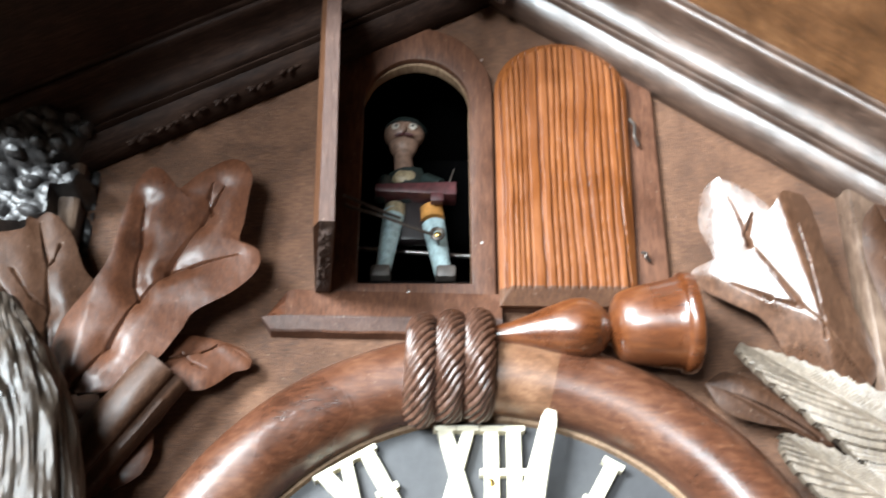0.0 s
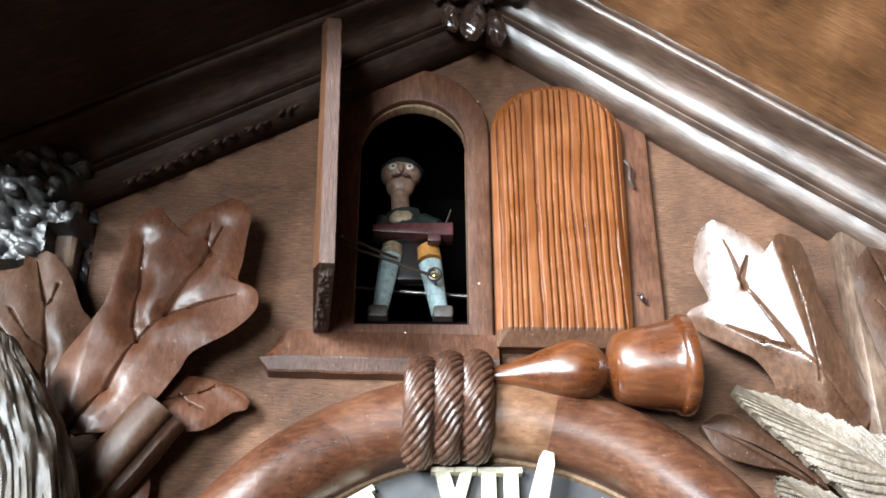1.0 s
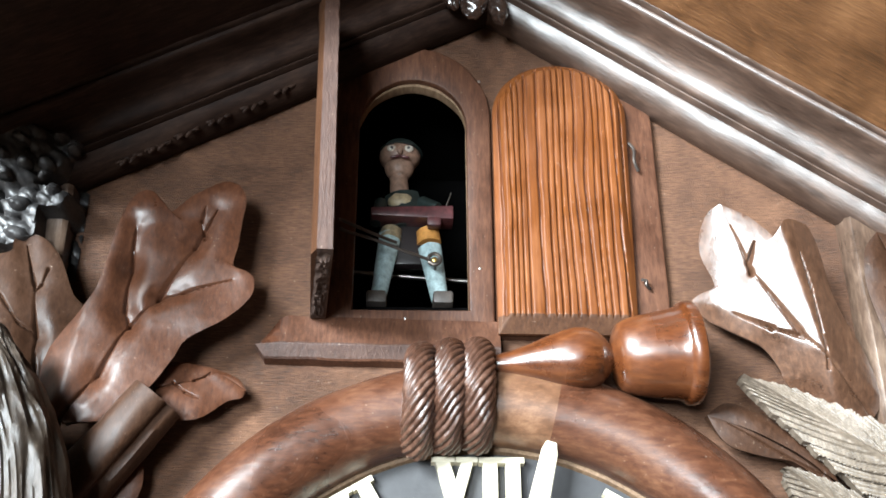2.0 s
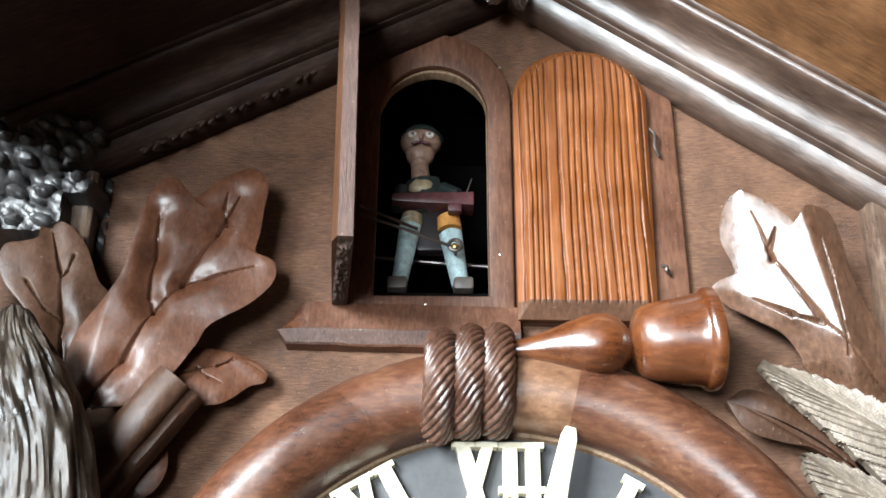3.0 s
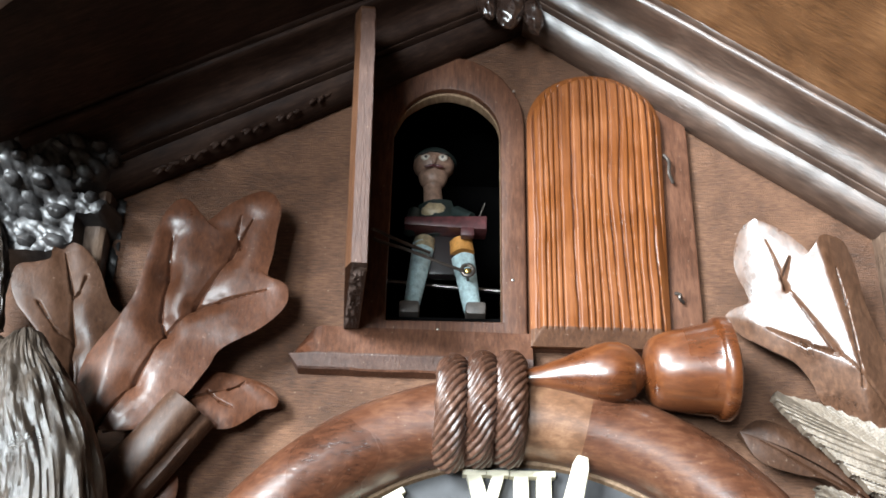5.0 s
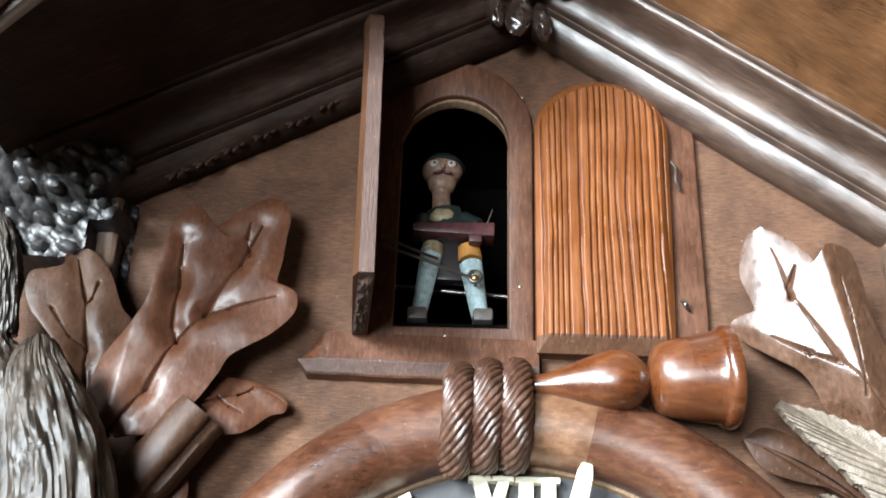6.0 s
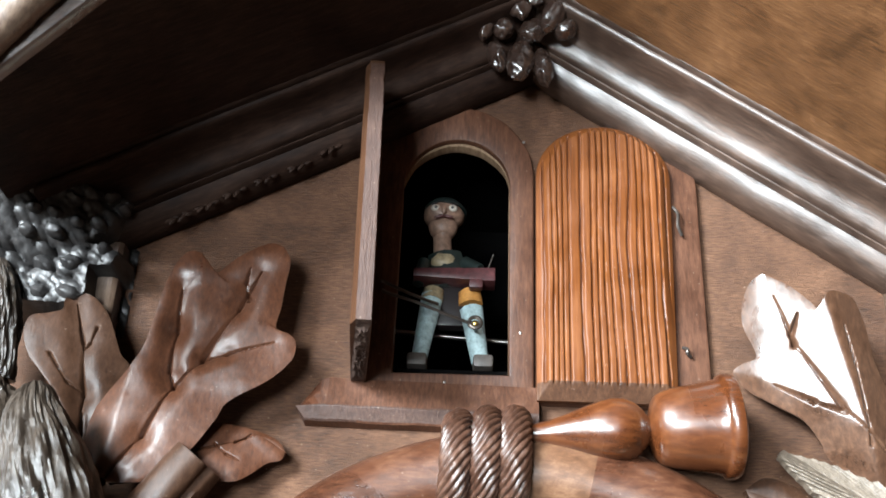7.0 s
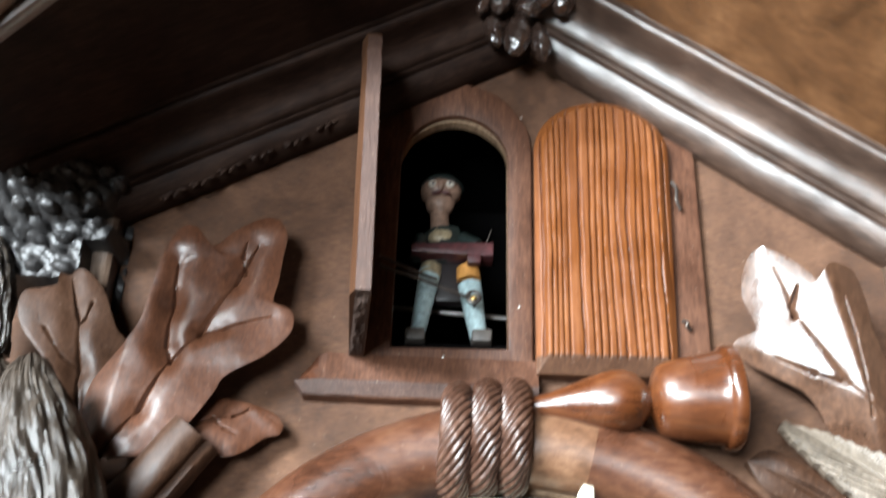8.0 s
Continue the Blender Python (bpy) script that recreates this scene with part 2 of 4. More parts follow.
def plate(outline, front, back, bevel=0.08, hole=None, bm=None, mat=0, wobble=0.0):
    """A board of the given outline in x and z, between two depths, its front edges rounded; hole: an opening through it."""
    bm = bm or bmesh.new()

    def ring(line, depth, inset):
        line = [Vector(p) for p in line]
        area = sum(a.x * b.y - b.x * a.y for a, b in zip(line, line[1:] + line[:1]))
        out = []
        for i, p in enumerate(line):
            e = line[(i + 1) % len(line)] - line[i - 1]
            n = Vector((-e.y, e.x)).normalized() * (1 if area > 0 else -1)
            q = p + n * inset
            w = wobble * noise.noise(Vector((q.x * 1.3, depth, q.y * 1.3)))
            out.append(bm.verts.new((q.x + w, depth + w * 0.4, q.y + w)))
        return out

    def wall(a, b):
        for i in range(len(a)):
            bm.faces.new((a[i], a[(i + 1) % len(a)], b[(i + 1) % len(a)], b[i])).material_index = mat

    fronts, backs = [], []
    for line, sign in ((outline, 1), (hole, -1)):
        if not line:
            continue
        f, m, k, b = ring(line, front, bevel * sign), ring(line, front + bevel * 0.3, bevel * 0.3 * sign), ring(line, front + bevel, 0), ring(line, back, 0)
        wall(f, m), wall(m, k), wall(k, b)
        fronts.append(f), backs.append(b)
    for some in (fronts, backs):
        if len(some) == 1:
            bm.faces.new(some[0]).material_index = mat
        else:
            edges = []
            for r in some:
                for i in range(len(r)):
                    edges.append(bm.edges.get((r[i], r[(i + 1) % len(r)])) or bm.edges.new((r[i], r[(i + 1) % len(r)])))
            made = bmesh.ops.triangle_fill(bm, use_beauty=True, use_dissolve=False, edges=edges)
            for g in made["geom"]:
                if isinstance(g, bmesh.types.BMFace):
                    g.material_index = mat
    return bm


def box(x0, x1, y0, y1, z0, z1, bm=None, bevel=0.0, mat=0):
    own = bmesh.new()
    bmesh.ops.create_cube(own, size=1)
    for v in own.verts:
        v.co = ((x0 + x1) / 2 + v.co.x * (x1 - x0), (y0 + y1) / 2 + v.co.y * (y1 - y0), (z0 + z1) / 2 + v.co.z * (z1 - z0))
    if bevel:
        bmesh.ops.bevel(own, geom=own.edges[:], offset=bevel, segments=2, affect="EDGES", profile=0.6)
    for f in own.faces:
        f.material_index = mat
    if bm is None:
        return own
    me = bpy.data.meshes.new("joined")
    own.to_mesh(me)
    own.free()
    bm.from_mesh(me)
    bpy.data.meshes.remove(me)
    return bm


def knob(bm, centre, size, turn=(0, 0, 0), rough=0.0, seed=0, sub=2, mat=0):
    """A carved lump: a ball stretched to size, turned, its surface cut by shallow facets."""
    rot = Euler([radians(a) for a in turn]).to_matrix()
    made = bmesh.ops.create_icosphere(bm, subdivisions=sub, radius=1)
    for v in made["verts"]:
        n = 1 + rough * noise.noise(v.co * 2.3 + Vector((seed * 3.7, seed, 0)))
        v.co = Vector(centre) + rot @ Vector((v.co.x * size[0] * n, v.co.y * size[1] * n, v.co.z * size[2] * n))
        for f in v.link_faces:
            f.material_index = mat
    return bm


def arch(left, right, foot, spring, rise, count=28):
    """An outline with an upright left and right side and a round head, from the lower left, counter-clockwise."""
    mid, half = (left + right) / 2, (right - left) / 2
    head = [(mid + half * math.cos(math.pi * k / count), spring + rise * math.sin(math.pi * k / count)) for k in range(count + 1)]
    return [(left, foot), (right, foot)] + head


def to_line(p, a, b):
    """Distance from p to the stretch from a to b, in the plane."""
    a, b, p = Vector(a), Vector(b), Vector(p)
    d = b - a
    k = max(0.0, min(1.0, (p - a).dot(d) / d.length_squared))
    return (p - a - d * k).length, k


def carved_leaf(rib, one, other, level, tilt, dome, veins, thick=0.45, steps=180, across=34, cup=0.0, valley=0.8, folds=(), falls=()):
    """A carved lobed leaf in relief. rib: its midrib in x, z from base to tip; one, other: its two edges, base to tip;
    level: its depth at the middle of the rib; tilt: how the depth changes with x and z; veins: cut grooves, ((from), (to), width, depth);
    folds: broad hollows, the same way; falls: lines from a to b to whose right the surface falls back, (a, b, slope)."""
    mid = curve(rib, steps)
    c = mid[len(mid) // 2]
    bm = bmesh.new()
    tops, bottoms = [], []
    for side in (one, other):
        edge = curve(side, steps)
        rows, under = [], []
        for m, e in zip(mid, edge):
            row, low = [], []
            for j in range(across + 1):
                v = j / across
                p = m + (e - m) * v
                y = level + tilt[0] * (p[0] - c[0]) + tilt[1] * (p[1] - c[1])
                span = min(1.0, float(np.hypot(*(e - m))) / 1.2)
                y -= dome * span * (1 - v ** 2.4) - cup * span * math.sin(math.pi * v)
                for a, b, w, deep in veins:
                    d, k = to_line(p, a, b)
                    y += valley * deep * math.exp(-(d / 0.42) ** 2) * (1 - 0.6 * k) * (1 - v ** 4)
                    y += 0.85 * deep * math.exp(-(d / (0.5 * w * (1.15 - 0.75 * k))) ** 2) * (1 - 0.5 * k)
                for a, b, w, deep in folds:
                    y += deep * math.exp(-(to_line(p, a, b)[0] / w) ** 2) * (1 - v ** 5)
                for a, b, steep in falls:
                    ax, az = b[0] - a[0], b[1] - a[1]
                    off = ((p[0] - a[0]) * az - (p[1] - a[1]) * ax) / math.hypot(ax, az)
                    if off > 0:
                        y += steep * (math.sqrt(off * off + 0.03) - 0.173)
                y += 0.06 * noise.noise(Vector((p[0] * 0.7, p[1] * 0.7, 3.1))) + 0.006 * noise.noise(Vector((p[0] * 4, p[1] * 4, 7.7)))
                row.append((p[0], y, p[1]))
                low.append((m[0] + (p[0] - m[0]) * 0.96, y + thick * (0.25 + 0.75 * (1 - v ** 6)), m[1] + (p[1] - m[1]) * 0.96))
            rows.append(row), under.append(low)
        sheet(rows, bm)
        sheet(under, bm)
        sheet([[r[-1] for r in rows], [r[-1] for r in under]], bm)
    bmesh.ops.remove_doubles(bm, verts=bm.verts, dist=0.004)
    return bm


# ---- the room ----
def slab(name, x0, x1, y0, y1, z0, z1, material, hole=None):
    bm = bmesh.new()
    if hole is None:
        box(x0 * 100, x1 * 100, y0 * 100, y1 * 100, z0 * 100, z1 * 100, bm)
    else:
        at = x0
        spans = []
        for h in hole:
            spans += [(at, h["x0"], z0, z1), (h["x0"], h["x1"], z0, h["z0"]), (h["x0"], h["x1"], h["z1"], z1)]
            at = h["x1"]
        for a, b, c, d in spans + [(at, x1, z0, z1)]:
            box(a * 100, b * 100, y0 * 100, y1 * 100, c * 100, d * 100, bm)
    ob = part(name, bm, material, None, smooth=False)
    return tagged(ob, kind="structure")


BACK = 0.11  # depth of the wall on which the clock hangs
tagged(slab("floor", -3.0, 2.6, -2.2, BACK, -0.1, 0.0, BOARDS), "brown wooden floor of the room", "floor")
tagged(slab("ceiling", -3.0, 2.6, -2.2, BACK, 3.3, 3.4, CEIL), "dark wooden ceiling of the room", "ceiling")
tagged(slab("wall_north", -3.1, 2.7, BACK, BACK + 0.1, 0.0, 3.3, PLASTER), "plain brown plastered wall that carries the clock", "wall")
tagged(slab("wall_west", -3.1, -3.0, -2.2, BACK, 0.0, 3.3, PLASTER), "plain brown plastered wall of the room", "wall")
tagged(slab("wall_east", 2.6, 2.7, -2.2, BACK, 0.0, 3.3, PLASTER), "plain brown plastered wall of the room", "wall")
tagged(slab("wall_south", -3.1, 2.7, -2.35, -2.2, 0.0, 3.3, PLASTER, WINDOWS), "plain brown plastered wall with two windows", "wall")

for n, w in enumerate(WINDOWS):
    win = thing(f"window_{n + 1}", "white-framed window that lets in daylight", "window", kind="structure")
    a, b, c, d = (w[k] * 100 for k in ("x0", "x1", "z0", "z1"))
    for e in ((a, a + 5, c, d), (b - 5, b, c, d), (a + 5, b - 5, c, c + 5), (a + 5, b - 5, d - 5, d)):
        part("window_frame", box(e[0], e[1], SOUTH * 100 - 4, SOUTH * 100 + 1, e[2], e[3], bevel=0.4), WHITE, win, smooth=False)

# ---- the clock ----
clock = thing("cuckoo_clock", "large carved dark walnut cuckoo clock with gabled roof on wall", "clock", 0, 0, HANG)

# gable lines of the front: foot and slope of the two sides, meeting at the ridge
SL, SR = 0.54, 0.70
AX = 2.85                     # ridge, across
AZ = 11.44 + SL * (AX - 0.79)  # ridge, height of the panel's point
EL, ER = -14.6, 19.5          # eaves, across


def left_z(x):
    return AZ + SL * (x - AX)


def right_z(x):
    return AZ - SR * (x - AX)


# case behind the front
case = plate([(-16.2, -26), (18.0, -26), (18.0, right_z(18.0)), (AX, AZ + 0.8), (-16.2, left_z(-16.2))], 9.3, 10.9, 0.1)
for x in (-16.1, 17.4):
    box(x, x + 0.6, 0.5, 9.3, -26, left_z(x) if x < 0 else right_z(x + 0.6), case)
box(-15.5, 17.4, 0.5, 9.3, -26, -25.4, case)
part("case", case, BLACKED, clock, "dark stained wooden case", smooth=False)
# front panel, open at the little window
front = plate([(-16.0, -26), (17.8, -26), (17.8, right_z(17.8) + 0.5), (AX, AZ + 0.6), (-16.0, left_z(-16.0) + 0.5)], 0.0, 0.5, 0.02,
              hole=arch(-2.35, 2.35, -0.3, 7.45, 2.35))
part("front_panel", front, PANEL, clock, "worn brown wooden front panel with fine grain", smooth=False)

# room of the figure behind the little window, its shade painted on as near-black
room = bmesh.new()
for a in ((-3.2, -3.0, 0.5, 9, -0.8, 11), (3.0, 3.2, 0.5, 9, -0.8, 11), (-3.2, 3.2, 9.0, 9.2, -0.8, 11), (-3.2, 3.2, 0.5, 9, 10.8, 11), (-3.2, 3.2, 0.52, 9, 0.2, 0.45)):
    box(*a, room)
part("figure_chamber", room, INSIDE, clock, "hollow behind the little window, its shade painted near-black", smooth=False)

# surround of the open window with its pale raw inner edge
part("window_surround", plate(arch(-3.35, 2.88, -1.2, 8.2, 3.05), -0.3, -0.01, 0.1, hole=arch(-2.0, 2.0, 0.0, 7.45, 2.2), wobble=0.05), FRAME, clock, "brown arched window surround")
lip = plate(arch(-2.33, 2.33, -0.25, 7.45, 2.32), 0.0, 0.45, 0.03, hole=arch(-2.04, 2.0, -0.03, 7.39, 2.14), wobble=0.09)
part("raw_inner_edge", lip, RAW, clock, "pale raw wood inside the arch")
# surround behind the closed door
part("window_surround", plate(arch(2.93, 9.0, -1.0, 7.9, 2.6), -0.35, -0.01, 0.15, wobble=0.05), FRAME, clock, "brown arched window surround")

# sill under the open window: a bevelled block
sill = bmesh.new()
prof = [(-0.33, -0.32), (-0.46, -0.80), (-0.60, -1.34), (-0.62, -1.39), (-0.62, -1.43), (-0.44, -1.84), (-0.38, -1.90), (-0.01, -1.98), (-0.01, -0.32)]
rows = []
for n in range(25):
    x = -5.18 + 8.2 * (n / 24) ** 1.5
    top = min(1.0, (x + 5.18) / 0.85)
    row = []
    for y, z in prof:
        z = -1.48 + (z + 1.48) * top if z > -1.45 else z
        row.append((x + (0.3 * (1 - n / 24) if z < -1.6 else 0.0), y + 0.05 * noise.noise(Vector((x * 1.4, y, z))), z + 0.04 * noise.noise(Vector((x * 1.1, y, 3 + z))) - 0.016 * (x + 5)))
    rows.append(row)
sheet(rows, sill, True, True)
for f in sill.faces:
    c = f.calc_center_median()
    f.material_index = 1 if c.x < -4.45 and c.z > -1.38 else 2 if -1.9 < c.z < -1.38 and c.y < -0.4 else 0
part("sill", sill, [FRAME, HORN, DOOR_EDGE], clock, "bevelled brown window sill with worn edge", smooth=False)


# ---- doors ----
def grain_lines(u, z):
    """Wavy raised grain of weathered pine: close upright grooves across the width u."""
    w = u + 0.10 * noise.noise(Vector((u * 0.5, z * 0.16, 2.0))) + 0.12 * math.exp(-((u - 3.1) / 0.5) ** 2 - ((z - 5.2) / 1.6) ** 2)
    ph = (w * 3.45 + 0.8 * noise.noise(Vector((w * 1.3, z * 0.05, 9.0))) + 0.10 * noise.noise(Vector((w * 4, z * 0.7, 1.0)))) % 1.0
    groove = math.exp(-((ph - 0.5) / 0.12) ** 2)
    return groove * (0.75 + 0.4 * noise.noise(Vector((u * 3, z * 0.4, 5.0))))


def grain_door(name, parent, left, right_foot, right_head, foot, spring, rise, front, thick, flip=False):
    """Arched door leaf, chamfered all round, with a field of wavy grooves."""
    def span(z):
        r = right_foot + (right_head - right_foot) * (z - foot) / (spring - foot)
        if z <= spring:
            return left, r
        k = math.sqrt(max(0.0, 1 - ((z - spring) / rise) ** 2))
        mid = (left + right_head) / 2
        return mid - (mid - left) * k, mid + (right_head - mid) * k

    bm = bmesh.new()
    nz, nu = 160, 230
    top = spring + rise
    lines = np.zeros((nz + 1, nu + 1))
    rows = []
    for i in range(nz + 1):
        s = i / nz
        z = foot + (top - foot - 0.01) * (1 - (1 - s) ** 1.25)
        a, b = span(z)
        row = []
        for j in range(nu + 1):
            u = a + (b - a) * j / nu
            rim = min(u - a, b - u, (z - foot) * 0.7, 9.0)
            if z > spring:
                mid, half = (left + right_head) / 2, (right_head - left) / 2
                r = math.hypot((u - mid) / half, (z - spring) / rise)
                rim = min(rim, (1 - r) * half)
            k = max(0.0, min(1.0, rim / 0.42))
            y = front + 0.34 * (1 - k)
            if z - foot < 0.7:
                inside = max(0.0, min(1.0, (z - foot - 0.56) / 0.05))
            else:
                inside = 1.0
            inside *= max(0.0, min(1.0, (rim - 0.12) / 0.1))
            y += 0.13 * grain_lines(u - left, z) * inside
            row.append((u, y, z))
            lines[i, j] = grain_lines(u - left, z) * inside
        rows.append(row)
    sheet(rows, bm)
    for n, f in enumerate(bm.faces):
        i, j = divmod(n, nu)
        f.material_index = 2 if rows[i][j][2] - foot < 0.55 else int(lines[i:i + 2, j:j + 2].mean() > 0.5)
    loop = [r[0] for r in rows] + rows[-1][1:] + [r[-1] for r in rows[::-1]][1:] + rows[0][::-1][1:-1]
    backs = [(p[0], front + thick, p[2]) for p in loop]
    sheet([loop, backs], bm, True)
    bmesh.ops.remove_doubles(bm, verts=bm.verts, dist=0.003)
    return part(name, bm, [DOOR, DOOR_LINE, DARK_PINE], parent, "orange-brown pine door with deep wavy upright grain, closed")


closed = grain_door("closed_door", clock, 2.95, 7.72, 7.95, -1.0, 7.9, 2.3, -0.95, 0.5)
for z, h in ((5.6, 1.2), (0.8, 0.35)):
    pin = tube(curve([(8.02, -0.5, z + h), (8.16, -0.62, z + h * 0.7), (8.13, -0.62, z + h * 0.3), (8.28, -0.5, z)], 10), 0.06, 8)
    part("hinge_wire", pin, DARK_WIRE, closed)

# the open door stands out from the front, its free edge towards the room
OPEN_FOOT, OPEN_HEAD = -0.45, 10.5
opened = bmesh.new()
hx, hy = -3.42, -0.42          # hinge line
fx, fy = -2.86, -5.55          # free edge, outer corner
rows = []
for i in range(61):
    s = i / 60
    z = OPEN_FOOT + (OPEN_HEAD - OPEN_FOOT) * s
    lean = -0.20 * s
    back = 0.0 if s < 0.78 else 2.3 * (1 - math.sqrt(max(0.0, 1 - ((s - 0.78) / 0.22) ** 2)))
    n = 0.03 * noise.noise(Vector((0, 0, z * 1.7)))
    kx = (fx - hx) * back / 5.1
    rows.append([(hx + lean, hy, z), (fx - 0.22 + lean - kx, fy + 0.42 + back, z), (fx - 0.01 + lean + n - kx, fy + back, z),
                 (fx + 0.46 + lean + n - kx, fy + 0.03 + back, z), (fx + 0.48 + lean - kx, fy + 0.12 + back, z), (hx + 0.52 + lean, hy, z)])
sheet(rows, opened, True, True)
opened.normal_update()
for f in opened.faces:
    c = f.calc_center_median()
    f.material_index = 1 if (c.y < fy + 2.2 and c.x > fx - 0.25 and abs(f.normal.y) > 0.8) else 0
opened_ob = part("open_door", opened, [DARK_PINE, DOOR_EDGE], clock, "dull brown pine door standing open, worn greyish edge")
# rough sawn end grain at its foot
chip = bmesh.new()
rows = []
for i in range(61):
    k = i / 60
    y = fy + 0.02 + (hy - fy - 0.1) * k
    row = []
    for j in range(17):
        u = j / 16
        rim = min(1.0, 6 * min(u, 1 - u)) * min(1.0, 8 * min(k, 1 - k))
        d = 0.16 * noise.noise(Vector((u * 2.5, y * 3.5, 1))) + 0.10 * noise.noise(Vector((u * 6, y * 8, 4)))
        row.append((fx + (hx - fx) * k + 0.48 * u + 0.03 * noise.noise(Vector((y * 3, 0, 0))), y, OPEN_FOOT - 0.012 - (0.07 + max(-0.05, d)) * rim))
    rows.append(row)
sheet(rows, chip)
part("chipped_edge", chip, ROUGHCUT, opened_ob, "rough dark sawn end grain")

# ---- gable mouldings and roof ----
# section of the moulding: way out from the panel's edge, depth
SECTION = [(0.0, 0.0), (-0.10, -0.30), (-0.10, -0.60), (-0.03, -0.88), (0.08, -1.08), (0.25, -1.22), (0.43, -1.33), (0.53, -1.37), (0.57, -1.33), (0.59, -1.22), (0.64, -1.22),
           (0.67, -1.42), (0.71, -1.50), (0.76, -1.50), (0.79, -1.44), (0.80, -1.34), (0.85, -1.34), (0.88, -1.56), (0.94, -1.66), (1.10, -1.75), (1.28, -1.86), (1.42, -1.98), (1.52, -2.16),
           (1.58, -2.42), (1.62, -2.75), (1.64, -3.06), (1.68, -3.22), (1.76, -3.28), (1.84, -3.28), (1.88, -3.20), (1.89, -3.10), (1.94, -3.10), (1.96, -3.28), (2.02, -3.40), (2.12, -3.44)]


def rake(sign, count=70):
    """The moulding along one slope of the gable, cut to meet the other at the ridge."""
    slope = SL if sign < 0 else SR
    end = EL if sign < 0 else ER
    n = Vector((-slope * (1 if sign < 0 else -1), 1)).normalized()
    k = math.hypot(1, slope)
    rows = []
    for i in range(count + 1):
        s = i / count
        row = []
        for out, y in SECTION:
            x0 = AX + n.x * 0
            x = x0 + (end - x0) * s
            z = (left_z(x) if sign < 0 else right_z(x)) + out * k
            w = 0.035 * noise.noise(Vector((x * 0.5, out * 2, sign * 5))) + 0.02 * noise.noise(Vector((x * 2.1, y * 2, sign)))
            row.append((x, y + w, z + w))
        rows.append(row)
    bm = sheet(rows)
    return bm


# left moulding: shade painted in by a darker wood than the right one
for sign, tag in ((-1, "carved gable moulding, shade painted into its dark colour"), (1, "polished dark gable moulding with rounded edges")):
    g = part("gable_moulding", rake(sign), SHADED_GABLE if sign < 0 else MOULD, clock, tag)
    slope = SL if sign < 0 else SR
    end = EL if sign < 0 else ER
    k = math.hypot(1, slope)
    at = left_z if sign < 0 else right_z
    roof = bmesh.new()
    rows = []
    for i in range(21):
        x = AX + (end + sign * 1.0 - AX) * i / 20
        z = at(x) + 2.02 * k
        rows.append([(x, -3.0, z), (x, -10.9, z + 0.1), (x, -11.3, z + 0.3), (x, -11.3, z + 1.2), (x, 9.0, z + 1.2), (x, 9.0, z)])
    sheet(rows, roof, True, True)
    # the left board's unlit underside is painted dark; the right one stays brown
    part("roof_board", roof, SHADED_GABLE if sign < 0 else SOFFIT, clock, "wooden roof board, shade of its underside painted dark" if sign < 0 else "brown wooden roof board, plain underside", smooth=False)

# carved florets along the left moulding, in the same shade-darkened wood
for i, (x, z) in enumerate(((-10.09, 5.4), (-9.14, 5.95), (-8.19, 6.55), (-7.11, 7.17), (-5.92, 7.79), (-4.83, 8.58))):
    fl = bmesh.new()
    for j in range(6):
        a = j * 1.05 + i
        knob(fl, (x + 0.30 * math.cos(a), -1.05 + 0.16 * math.sin(a), z + 0.20 * math.sin(a) + 0.14 * math.cos(a)), (0.20, 0.09, 0.085), (0, -28 + 30 * math.sin(a), 0), 0.15, j + i, 2)
    part("carved_floret", fl, SHADED_GABLE, clock)


# ---- carved leaves ----
def leaf_part(name, label, material, **shape):
    return part(name, carved_leaf(**shape), material, clock, label)


